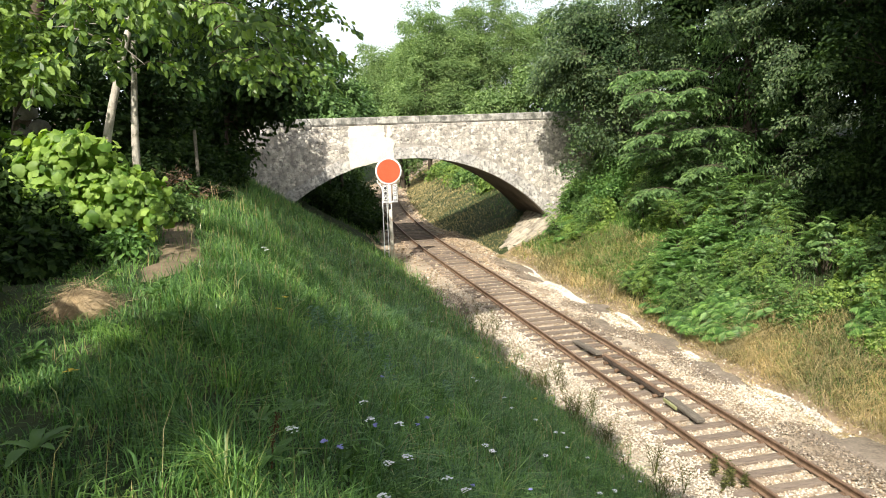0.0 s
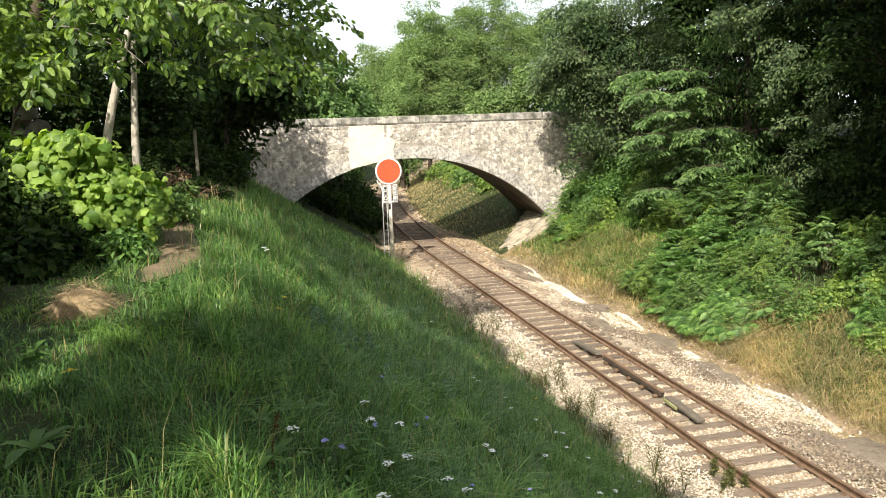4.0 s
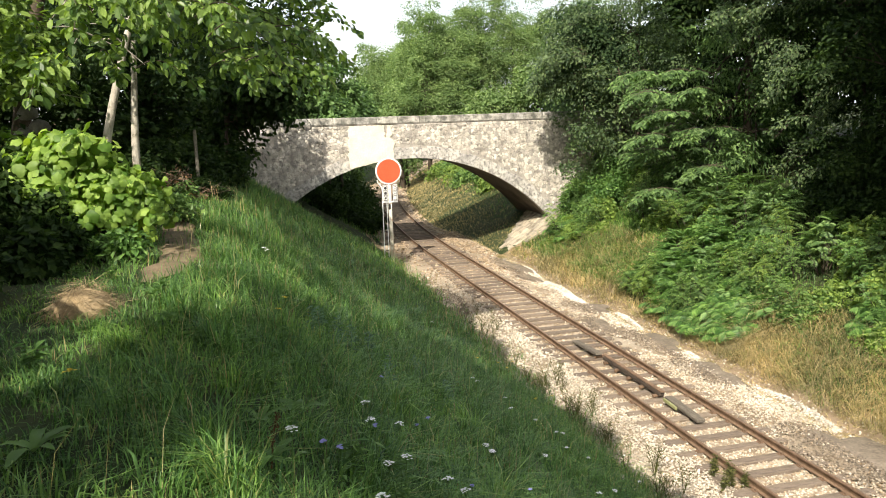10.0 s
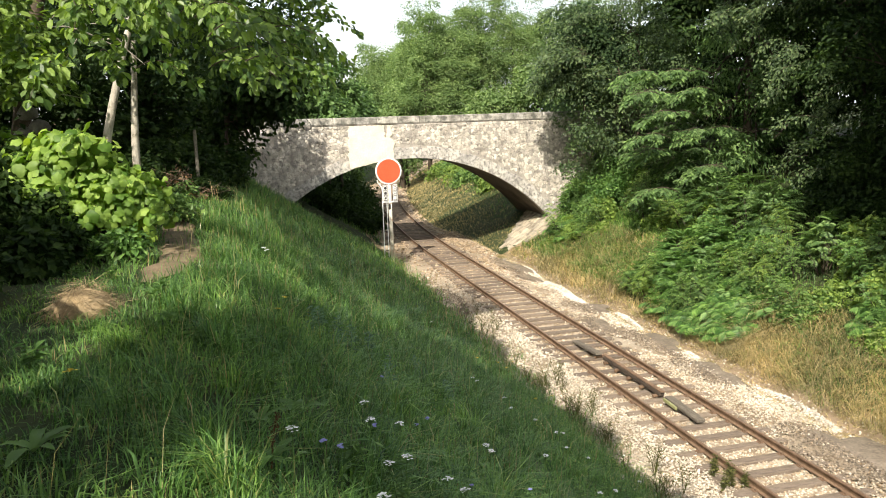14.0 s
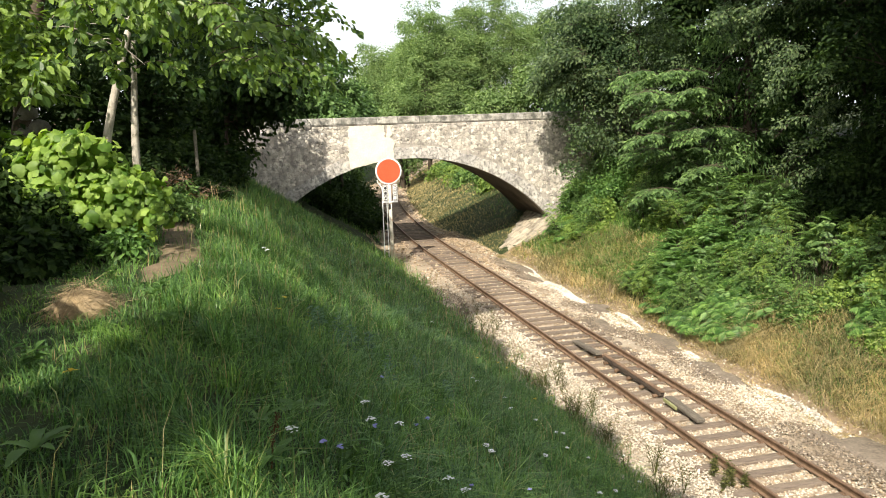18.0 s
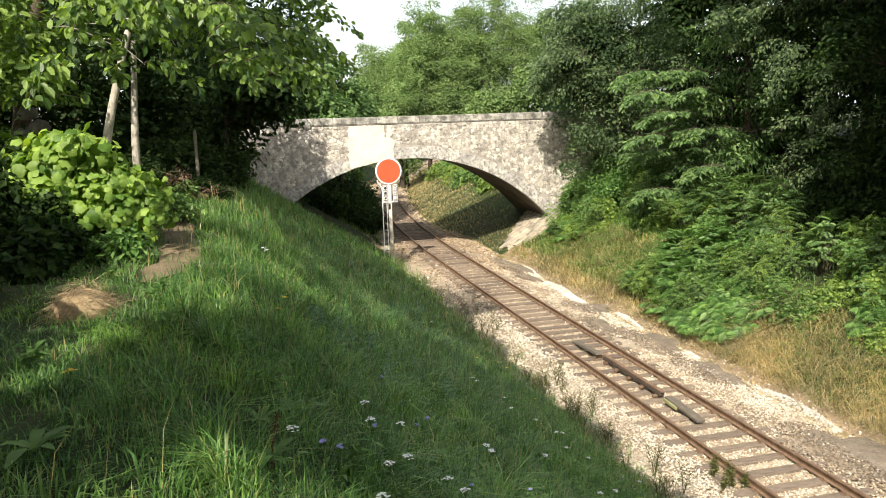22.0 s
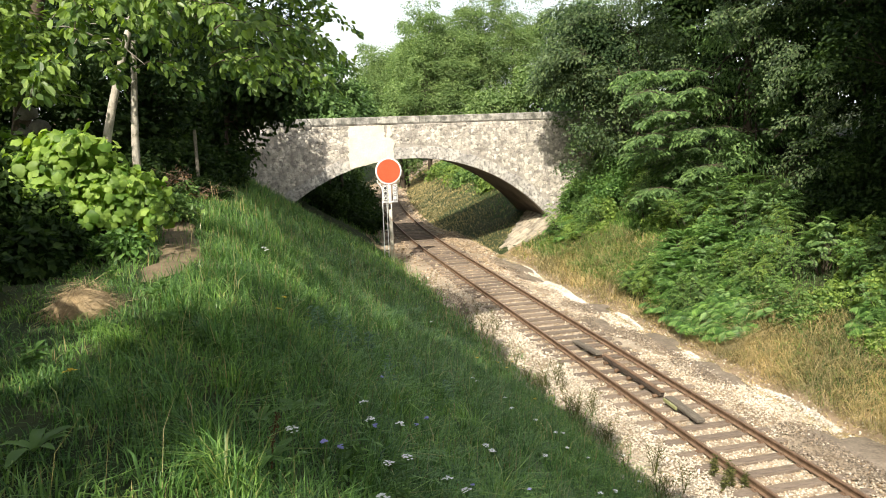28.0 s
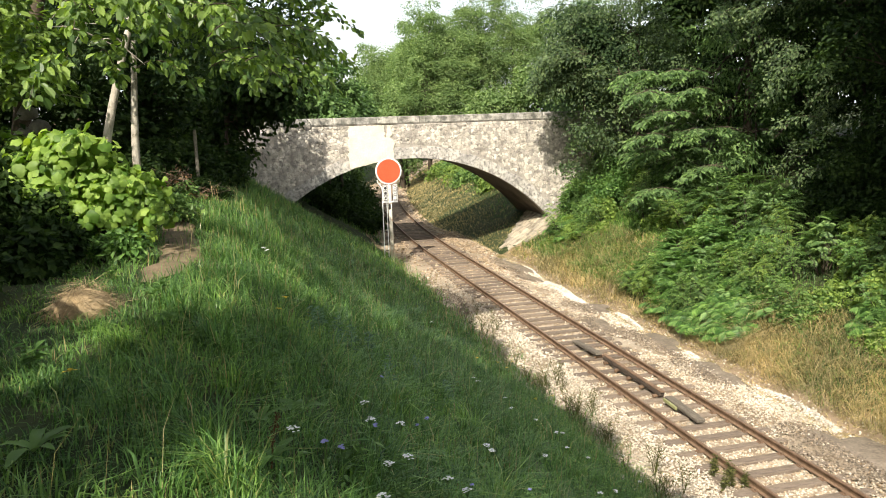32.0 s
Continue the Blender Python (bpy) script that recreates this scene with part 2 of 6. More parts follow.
def poly(name, V, F, mat, parent=None, smooth=False, label=""):
    me = bpy.data.meshes.new(name)
    me.from_pydata([tuple(v) for v in V], [], F)
    for p in me.polygons:
        p.use_smooth = smooth
    me.materials.append(M[mat])
    return child(name, me, parent, label)


def part(name, bm, mat, parent=None, label="", smooth=False):
    me = bpy.data.meshes.new(name)
    bmesh.ops.recalc_face_normals(bm, faces=bm.faces)
    bm.to_mesh(me)
    bm.free()
    for p in me.polygons:
        p.use_smooth = smooth
    me.materials.append(M[mat])
    return child(name, me, parent, label)


def empty(name, at, label, category, group="", kind=""):
    ob = new(name)
    ob.location = at
    ob.empty_display_size = 0.2
    return tagged(ob, label, category, group, kind)


def block(sx, sy, sz, at=(0, 0, 0), bevel=0.0, turn=None, bm=None):
    """A box of that size, its edges rounded, centred at a place."""
    one = bmesh.new()
    bmesh.ops.create_cube(one, size=1.0, matrix=Matrix.Diagonal((sx, sy, sz, 1)))
    if bevel:
        bmesh.ops.bevel(one, geom=list(one.edges), offset=bevel, segments=1, affect="EDGES")
    m = Matrix.Translation(at) @ (turn if turn else Matrix.Identity(4))
    bmesh.ops.transform(one, matrix=m, verts=one.verts)
    if bm is None:
        return one
    me = bpy.data.meshes.new("tmp")
    one.to_mesh(me)
    one.free()
    bm.from_mesh(me)
    bpy.data.meshes.remove(me)
    return bm


def rod(bm, a, b, r0, r1=None, sides=10):
    """A round bar from a to b, added to bm."""
    a, b = Vector(a), Vector(b)
    d = b - a
    m = Matrix.Translation((a + b) / 2) @ d.to_track_quat("Z", "Y").to_matrix().to_4x4()
    bmesh.ops.create_cone(bm, cap_ends=True, segments=sides, radius1=r0, radius2=r0 if r1 is None else r1, depth=d.length, matrix=m)
    return bm


def tube(path, radii, sides=7):
    """Arrays of a tapered tube along a path."""
    P = np.asarray(path, float)
    T = np.gradient(P, axis=0)
    T /= np.linalg.norm(T, axis=1)[:, None] + 1e-9
    up = np.where(np.abs(T[:, 2:3]) > 0.9, np.array([[1.0, 0, 0]]), np.array([[0, 0, 1.0]]))
    A = np.cross(T, up)
    A /= np.linalg.norm(A, axis=1)[:, None] + 1e-9
    B = np.cross(T, A)
    ang = np.linspace(0, 2 * np.pi, sides, endpoint=False)
    R = np.asarray(radii)[:, None, None]
    V = P[:, None] + R * (np.cos(ang)[None, :, None] * A[:, None] + np.sin(ang)[None, :, None] * B[:, None])
    n = len(P)
    i = np.arange(n - 1)[:, None] * sides
    j = np.arange(sides)[None]
    j2 = (j + 1) % sides
    F = np.stack([i + j, i + j2, i + sides + j2, i + sides + j], -1).reshape(-1, 4)
    return V.reshape(-1, 3), F


def cat(pieces):
    Vs, Fs, n = [], [], 0
    for V, F in pieces:
        Vs.append(V)
        Fs.append(F + n)
        n += len(V)
    return np.concatenate(Vs), np.concatenate(Fs)


def unit(a):
    return a / (np.linalg.norm(a, axis=-1, keepdims=True) + 1e-9)


def leaves(P, D, N, length, wide, broad=False, droop=0.15, fold=0.18):
    """Folded leaf blades at P, pointing along D, faces towards N; broad: six corners, else four."""
    D = unit(D)
    S = unit(np.cross(D, N))
    N = np.cross(S, D)
    L = np.asarray(length)[:, None]
    Wd = L * wide
    tip = P + D * L - N * L * droop
    n = len(P)
    if not broad:
        l = P + D * L * 0.45 - S * Wd + N * L * fold * wide
        r = P + D * L * 0.45 + S * Wd + N * L * fold * wide
        V = np.stack([P, r, tip, l], 1)
        F = np.arange(n * 4).reshape(n, 4)
    else:
        lift = N * L * fold * wide
        a = P + D * L * 0.3
        c = P + D * L * 0.7 - N * L * droop * 0.4
        V = np.stack([P, a + S * Wd * 0.85 + lift, c + S * Wd * 0.9 + lift, tip, c - S * Wd * 0.9 + lift, a - S * Wd * 0.85 + lift], 1)
        i = np.arange(n)[:, None] * 6
        F = np.concatenate([i + np.array([[0, 1, 2, 3]]), i + np.array([[0, 3, 4, 5]])], 0)
    return V.reshape(-1, 3), F


def lobed(P, D, N, length):
    """Crinkled five-lobed leaves: a fan of twelve triangles each."""
    wob = np.random.default_rng(len(P))
    D = unit(D)
    S = unit(np.cross(D, N))
    N = np.cross(S, D)
    L = np.asarray(length)[:, None]
    half = [(0.3, -0.05), (0.5, 0.1), (0.5, 0.32), (0.52, 0.55), (0.3, 0.74)]
    ring = [(0.0, 0.08)] + half + [(0.0, 0.95)] + [(-a, b) for a, b in half[::-1]]
    V = [P + D * L * 0.42 + N * L * 0.05]
    for a, b in ring:
        j = 0.045 * wob.normal(size=(len(P), 3))
        V.append(P + S * L * (a + j[:, :1]) + D * L * (b + j[:, 1:2]) - N * L * (0.5 * a * a + 0.28 * b * b + 1.2 * j[:, 2:]))
    V = np.stack(V, 1)
    i = np.arange(len(P))[:, None, None] * 13
    tri = np.array([(0, 1 + k, 1 + (k + 1) % 12) for k in range(12)])
    return V.reshape(-1, 3), (i + tri[None]).reshape(-1, 3)


def crown_points(rng, blobs, radii, per, shell=0.55, flat=0.7, dome=0.5):
    """Places on the twigs of many clumps, and the outward way at each: domed clumps, thin below."""
    C = np.repeat(blobs, per, 0)
    R = np.repeat(radii, per)
    d = unit(rng.normal(size=(len(C), 3)))
    flip = (d[:, 2] < 0) & (rng.random(len(C)) < dome)
    d[flip, 2] *= -1
    lump = 1 + 0.3 * np.sin(d[:, 0] * 6 + C[:, 0] * 3) * np.cos(d[:, 1] * 6 + C[:, 1] * 3)
    r = R * (shell + (1 - shell) * rng.random(len(C)) ** 0.6) * lump
    stray = rng.random(len(C)) < 0.08
    r[stray] *= 1.3
    off = d * r[:, None]
    off[:, 2] *= flat
    return C + off, d


def spray(rng, P, d, size, wide, broad=False, up=0.8, hang=0.35, loose=0.4):
    """Leaves that face outwards and up and droop at their tips."""
    n = len(P)
    N = d * 0.8 + rng.normal(size=(n, 3)) * loose
    N[:, 2] += up
    D = np.cross(N, rng.normal(size=(n, 3))) + d * 0.5
    D[:, 2] -= hang
    return leaves(P, D, N, size * (0.65 + 0.7 * rng.random(n)), wide, broad)


# ---- the lie of the land ----
def track_x(y):
    return 9.7 + np.maximum(0, np.asarray(y, float) - 38.0) ** 2 / 380.0


def smin(a, b, k):
    h = np.clip(0.5 + 0.5 * (b - a) / k, 0, 1)
    return b * (1 - h) + a * h - k * h * (1 - h)


def waves(x, y, s, seed=0.0):
    return (np.sin(x * s + 1.3 + seed) * np.cos(y * s * 0.8 + 0.7 * seed) + 0.5 * np.sin(x * s * 2.1 + y * s * 1.7 + seed * 2) + 0.3 * np.sin(x * s * 4.3 - y * s * 3.9 + seed)) / 1.8


def lie(x, y):
    """Height of the ground."""
    x, y = np.broadcast_arrays(np.asarray(x, float), np.asarray(y, float))
    u = x - track_x(y)
    yy = np.clip(y, 0, 40)
    top_l = 5.4 - 0.014 * yy + np.clip(-u - 11.5, 0, 40) * 0.03
    slope_l = 0.79 - 0.0038 * yy
    left = smin(-0.45 + slope_l * np.maximum(0, -u - 2.5), top_l, 0.7)
    foot = 3.2 - 1.5 * np.clip((y - 46) / 7, 0, 1)
    right = smin(-0.5 + 0.52 * np.maximum(0, u - foot), 5.6 + 0 * u, 1.6)
    z = np.where(u < -2.5, left, np.where(u > foot, right, -0.36 - 0.1 * np.clip(np.abs(u) - 1.9, 0, 1)))
    road = np.clip(1 - (np.abs(y - 43) - 3.0) / 3.0, 0, 1) * np.clip((np.abs(x - 8.3) - 9.3) / 2.0, 0, 1)
    z = z + road * np.maximum(0, 5.95 - z)
    bank = np.clip((np.abs(u) - 2.6) / 1.5, 0, 1)
    z = z + bank * 0.07 * waves(x, y, 1.4) + np.clip((np.abs(x) + np.abs(y) - 130) / 200, 0, 1) * 2.0 * waves(x, y, 0.02, 2.0)
    return z


def grid(xs, ys, height, name, mat, kind, label, category):
    X, Y = np.meshgrid(xs, ys)
    V = np.stack([X, Y, height(X, Y)], -1).reshape(-1, 3)
    nx, ny = len(xs), len(ys)
    i = (np.arange(ny - 1)[:, None] * nx + np.arange(nx - 1)[None]).ravel()
    F = np.stack([i, i + 1, i + nx + 1, i + nx], -1)
    return tagged(sheet(name, V, F, mat, smooth=True), label, category, kind=kind)


far_l = -np.geomspace(14, 900, 22)[::-1]
far_r = np.geomspace(46, 900, 20)
xs = np.concatenate([far_l, np.arange(-13.6, 45.5, 0.4), far_r])
ys = np.concatenate([-np.geomspace(13, 900, 18)[::-1], np.arange(-12, 62, 0.5), np.arange(62, 150, 1.5), np.geomspace(151, 1500, 18)])
grid(xs, ys, lie, "ground", "soil", "structure", "grassy railway cutting with steep banks", "ground")

# the gravel bed along the track, the earth path on the bank's top
def strip(name, centre, half, y0, y1, step, lift, mat, label, category, nx=7, rim=0.005):
    yv = np.arange(y0, y1, step)
    sv = np.linspace(-1, 1, nx)
    c = np.array([centre(v) for v in yv])
    h = np.array([half(v) for v in yv])
    X = c[:, None] + h[:, None] * sv[None]
    Y = np.repeat(yv[:, None], nx, 1)
    Z = lie(X, Y) + lift * (1 - sv[None] ** 4) + rim
    i = (np.arange(len(yv) - 1)[:, None] * nx + np.arange(nx - 1)[None]).ravel()
    F = np.stack([i, i + 1, i + nx + 1, i + nx], -1)
    return tagged(sheet(name, np.stack([X, Y, Z], -1).reshape(-1, 3), F, mat, smooth=True), label, category, kind="structure")


strip("track_bed", lambda y: float(track_x(y)) + 0.25 - 0.55 * min(1, max(0, (y - 46) / 7)), lambda y: 2.75 + 0.12 * math.sin(y * 0.9) - 0.75 * min(1, max(0, (y - 46) / 7)), -30, 150, 0.5, 0.13, "bed", "pale stony gravel bed under the railway", "gravel", 15)
strip("verge", lambda y: float(track_x(y)) + 3.35, lambda y: 0.75 + 0.25 * math.sin(y * 0.7), -30, 39.3, 0.5, 0.015, "litter", "dry pinkish-tan earth and litter beside the ballast", "earth", 11, 0.05)
strip("path", lambda y: -0.97 - 0.1 * (math.sqrt((y - 11) ** 2 + 0.2) - 0.2) + 0.03 * math.sin(y * 1.3), lambda y: (0.29 + 0.06 * math.sin(y * 1.1) + 0.03 * math.sin(y * 5.3)) * min(1.0, 0.25 + (y - 8.9) / 1.2), 8.9, 17.5, 0.12, 0.02, "path", "narrow trodden earth path through the grass", "path", 9, 0.012)
# ---- the bridge ----
BY0, BY1, BX, BR, BZ = 40.0, 45.8, 8.27, 10.25, -5.33


def arch(x, r=BR):
    return BZ + math.sqrt(max(0.0, r * r - (x - BX) ** 2))


bridge = empty("bridge", (0, 0, 0), "old pale rubble-stone arch bridge over the railway", "bridge")
half = 8.36
V, F, vault = [], [], []
xa = [BX + half * math.sin(k / 40 * math.pi / 2) for k in range(-40, 41)]
xa = [-7.0] + xa + [24.0]
for y in (BY0, BY1):
    for k, x in enumerate(xa):
        V.append((x, y, -1.0 if k in (0, len(xa) - 1) else arch(x)))
        V.append((x, y, 6.72))
n = len(xa) * 2
for k in range(len(xa) - 1):
    a, b = 2 * k, 2 * k + 2
    if k in (0, len(xa) - 2):
        continue
    F.append((a, b, b + 1, a + 1))
    F.append((n + a, n + a + 1, n + b + 1, n + b))
    vault.append((a, n + a, n + b, b))
# the soffit's shade is painted: darker stone than the walls
poly("vault", V, vault, "vault_shade", bridge, label="stone vault with the arch's shade put into its colour")
poly("spandrel_wall", V, F, "mortar", bridge, label="dark mortared wall behind the rubble stones")
for side in (-1, 1):
    w = 7.5
    part("abutment", block(w, BY1 - BY0, 8.7, (BX + side * (half + w / 2), (BY0 + BY1) / 2, 2.37)), "mortar", bridge)
part("roadway", block(32, BY1 - BY0 - 1.0, 0.1, (BX, (BY0 + BY1) / 2, 6.05)), "road", bridge, "grey asphalt roadway")
part("road_fill", block(32, BY1 - BY0 - 1.0, 0.8, (BX, (BY0 + BY1) / 2, 5.59)), "mortar", bridge)

rng = np.random.default_rng(5)
arc = math.asin(half / BR)
nv = 44
for k in range(nv):
    a0, a1 = -arc + 2 * arc * k / nv, -arc + 2 * arc * (k + 1) / nv
    g = 0.0003
    proud = 0.03 + 0.012 * rng.random()
    deep = 0.5 + 0.16 * rng.random()
    V = []
    for y, ins in ((BY0 + 0.35, 0.0), (BY0 - proud + 0.012, 0.0), (BY0 - proud, 0.01)):
        for a, r in ((a0 + g, BR - 0.004), (a1 - g, BR - 0.004), (a1 - g, BR + deep), (a0 + g, BR + deep)):
            am = (a0 + a1) / 2
            rm = BR + deep / 2
            aa = a + (am - a) * ins * 4
            rr = r + (rm - r) * ins * 3
            V.append((BX + rr * math.sin(aa), y, BZ + rr * math.cos(aa)))
    F = [(8, 9, 10, 11)]
    for s in (0, 4):
        F += [(s + i, s + 4 + i, s + 4 + (i + 1) % 4, s + (i + 1) % 4) for i in range(4)]
    poly("voussoir", V, [f[::-1] for f in F], "ring", bridge)


def cell(c, near, lo, hi):
    """The ground nearer to c than to its neighbours: one stone's outline."""
    P = [(lo[0], lo[1]), (hi[0], lo[1]), (hi[0], hi[1]), (lo[0], hi[1])]
    for q in near:
        mx_, my_ = (c[0] + q[0]) / 2, (c[1] + q[1]) / 2
        nx_, ny_ = q[0] - c[0], q[1] - c[1]
        out = []
        for i in range(len(P)):
            a, b = P[i], P[(i + 1) % len(P)]
            da = (a[0] - mx_) * nx_ + (a[1] - my_) * ny_
            db = (b[0] - mx_) * nx_ + (b[1] - my_) * ny_
            if da <= 0:
                out.append(a)
            if (da < 0) != (db < 0):
                s = da / (da - db)
                out.append((a[0] + s * (b[0] - a[0]), a[1] + s * (b[1] - a[1])))
        P = out
        if len(P) < 3:
            return []
    return P


seeds = []
for zz in np.arange(-0.2, 6.72, 0.17):
    for xx in np.arange(-3.0, 18.6, 0.205):
        seeds.append((xx + (0.1 if round((zz + 0.2) / 0.17) % 2 else 0) + rng.uniform(-0.1, 0.1), zz + rng.uniform(-0.08, 0.08)))
seeds = np.array(seeds)
stones = []
for c in seeds:
    if math.hypot(c[0] - BX, c[1] - BZ) < BR + 0.7 or (c[0] < 0 and c[1] < 3.5):
        continue
    d = np.abs(seeds - c).max(1)
    near = seeds[(d < 0.55) & (d > 0)]
    P = cell(c, near, (-4, -1), (21, 6.71))
    if len(P) < 3:
        continue
    Q = []
    for x, z in P:
        r = math.hypot(x - BX, z - BZ)
        if r < BR + 0.64:
            s = (BR + 0.64) / r
            x, z = BX + (x - BX) * s, BZ + (z - BZ) * s
        Q.append((x, min(z, 6.7)))
    Q = [(a[0] + (b[0] - a[0]) * f, a[1] + (b[1] - a[1]) * f) for a, b in zip(Q, Q[1:] + Q[:1]) for f in (0.24, 0.76)]
    m = np.mean(Q, 0)
    proud = rng.uniform(0.004, 0.034)
    k = len(Q)
    V = []
    for shrink, y in ((0.99, BY0 + 0.01), (0.88, BY0 - proud * 0.65), (0.55, BY0 - proud)):
        V += [(m[0] + (x - m[0]) * shrink, y + rng.uniform(-0.008, 0.008), m[1] + (z - m[1]) * shrink) for x, z in Q]
    F = [tuple(range(2 * k, 3 * k))]
    for s in (0, k):
        F += [(s + i, s + (i + 1) % k, s + k + (i + 1) % k, s + k + i) for i in range(k)]
    stones.append((m, V, F))
singles = [s for s in stones if 9.8 < s[0][0] < 15.8]
singles = singles[:300]
rest = [s for s in stones if not any(s is q for q in singles)]
for m, V, F in singles:
    poly("rubble_stone", V, F, "masonry", bridge)
V, F = [], []
for m, v, f in rest:
    o = len(V)
    V += v
    F += [tuple(i + o for i in q) for q in f]
tagged(poly("rubble_facing", V, F, "masonry", bridge), "uneven pale rubble stones set in mortar", kind="stuff")

# the pale plastered patch over the crown
bm = bmesh.new()
outline = [(5.1, 6.66), (5.6, 6.64), (6.7, 6.66), (6.95, 6.6), (6.97, 6.1), (7.06, 6.0), (7.1, 6.55), (7.28, 6.62), (7.34, 6.2), (7.27, 6.05), (7.42, 5.9), (7.5, 5.7), (7.38, 5.55)] + [(x, arch(x, BR + 0.03)) for x in (7.4, 6.8, 6.2, 5.6, 5.15)] + [(5.02, 5.2), (5.12, 5.5), (5.0, 5.7), (5.14, 6.1), (5.06, 6.4)]
rough_line = []
for (xa_, za_), (xb_, zb_) in zip(outline, outline[1:] + outline[:1]):
    for q in range(4):
        f = q / 4
        rough_line.append((xa_ + (xb_ - xa_) * f + rng.uniform(-0.045, 0.045), min(6.69, za_ + (zb_ - za_) * f + rng.uniform(-0.03, 0.03))))
outline = rough_line
fv = [bm.verts.new((x, BY0 - 0.075, z)) for x, z in outline]
bv = [bm.verts.new((x, BY0 - 0.01, z)) for x, z in outline]
bm.faces.new(fv)
for i in range(len(fv)):
    j = (i + 1) % len(fv)
    bm.faces.new((fv[i], fv[j], bv[j], bv[i]))
part("plaster_patch", bm, "plaster", bridge, "smooth pale cream plaster patch")

x = -5.0
while x < 21.5:
    w = rng.uniform(0.95, 1.5)
    part("coping_stone", block(w - 0.012, 0.56, 0.36 + rng.uniform(-0.012, 0.012), (x + w / 2, BY0 + 0.2 + rng.uniform(-0.012, 0.012), 6.93), 0.025), "coping", bridge)
    x += w
x = -5.0
while x < 21.5:
    w = rng.uniform(1.2, 1.7)
    part("coping_stone", block(w - 0.012, 0.56, 0.36, (x + w / 2, BY1 - 0.2, 6.93), 0.025), "coping", bridge)
    x += w
for yy in (BY0 + 0.22, BY1 - 0.22):
    part("parapet", block(31, 0.42, 0.66, (BX, yy, 6.4)), "mortar", bridge)

# sloping stones under the arch beside the track
for i in range(8):
    for j in range(12):
        x0, y0 = 13.3 + i * 0.42, BY0 - 1.3 + j * 0.48
        if x0 < 13.3 + 0.78 * (y0 - 40.2):
            continue
        x1, y1 = x0 + 0.408, y0 + 0.46
        h = 0.05 + 0.05 * rng.random()
        ground = -0.4 + 0.6 * (np.array([x0, x1]) - 13.2)
        V = []
        for e, up in ((0.0, -0.1), (0.0, h - 0.015), (0.03, h)):
            V += [(x0 + e, y0 + e, ground[0] + up), (x1 - e, y0 + e, ground[1] + up), (x1 - e, y1 - e, ground[1] + up), (x0 + e, y1 - e, ground[0] + up)]
        F = [(8, 9, 10, 11)]
        for s in (0, 4):
            F += [(s + k, s + (k + 1) % 4, s + 4 + (k + 1) % 4, s + 4 + k) for k in range(4)]
        poly("pitching_stone", V, F, "slab", bridge)

# ---- the track ----
track = empty("railway_track", (0, 0, 0), "rusty single railway track on weathered wooden sleepers", "railway track")
yv = np.concatenate([np.arange(-30, 38, 4.0), np.arange(38, 150, 1.5)])
cx = track_x(yv)
dx = np.maximum(0, yv - 38) / 190.0
nrm = unit(np.stack([np.ones_like(dx), -dx, 0 * dx], -1))


def sweep(outline, off):
    k = len(outline)
    O = np.array(outline)
    P = np.stack([cx, yv, 0 * cx], -1)[:, None] + nrm[:, None] * (off + O[:, 0])[None, :, None]
    P[:, :, 2] = O[None, :, 1]
    i = np.arange(len(yv) - 1)[:, None] * k
    j = np.arange(k)[None]
    F = np.stack([i + j, i + (j + 1) % k, i + k + (j + 1) % k, i + k + j], -1).reshape(-1, 4)
    return P.reshape(-1, 3), F


RAIL = [(-0.062, -0.15), (0.062, -0.15), (0.062, -0.138), (0.012, -0.118), (0.01, -0.045), (0.034, -0.035), (0.035, -0.008), (0.026, 0.0), (-0.026, 0.0), (-0.035, -0.008), (-0.034, -0.035), (-0.01, -0.045), (-0.012, -0.118), (-0.062, -0.138)]
for off in (-0.7525, 0.7525):
    V, F = sweep(RAIL, off)
    rail = sheet("rail", V, F, "rail", track)
    V, F = sweep([(-0.024, 0.001), (0.024, 0.001), (0.024, 0.003), (-0.024, 0.003)], off)
    sheet("running_surface", V, F, "railtop", rail, label="worn brown rail head")

sleeper_meshes = []
for k in range(4):
    b = block(2.6, 0.235, 0.16, (0, 0, 0), 0.018)
    for v in b.verts:
        v.co.z += rng.uniform(-0.008, 0.008)
        v.co.y += rng.uniform(-0.01, 0.01)
    me = bpy.data.meshes.new("sleeper")
    b.to_mesh(me)
    b.free()
    me.materials.append(M["sleeper"])
    sleeper_meshes.append(me)
bb = block(0.3, 0.13, 0.02, (0, 0, 0), 0.006)
for sx in (-0.11, 0.11):
    rod(bb, (sx, 0.03, 0.0), (sx, 0.03, 0.045), 0.022, 0.018, 7)
    rod(bb, (sx, -0.03, 0.0), (sx, -0.03, 0.045), 0.022, 0.018, 7)
chair_me = bpy.data.meshes.new("rail_fastening")
bb.to_mesh(chair_me)
bb.free()
chair_me.materials.append(M["rail"])
k = 0
y = 14.26 - 0.6 * 40
while y < 128:
    a = max(0.0, y - 38) / 190.0
    rz = -math.atan(a)
    z0 = -0.236 + rng.uniform(-0.008, 0.006)
    m = Matrix.Translation((float(track_x(y)) + rng.uniform(-0.03, 0.03), y + rng.uniform(-0.03, 0.03), z0)) @ Matrix.Rotation(rz + rng.uniform(-0.012, 0.012), 4, "Z")
    s = child("sleeper", sleeper_meshes[k % 4], track)
    s.matrix_basis = m
    if 9 < y < 34:
        for off in (-0.7525, 0.7525):
            c = child("rail_fastening", chair_me, s)
            c.matrix_basis = Matrix.Translation((off, 0, 0.088))
    y += 0.6
    k += 1


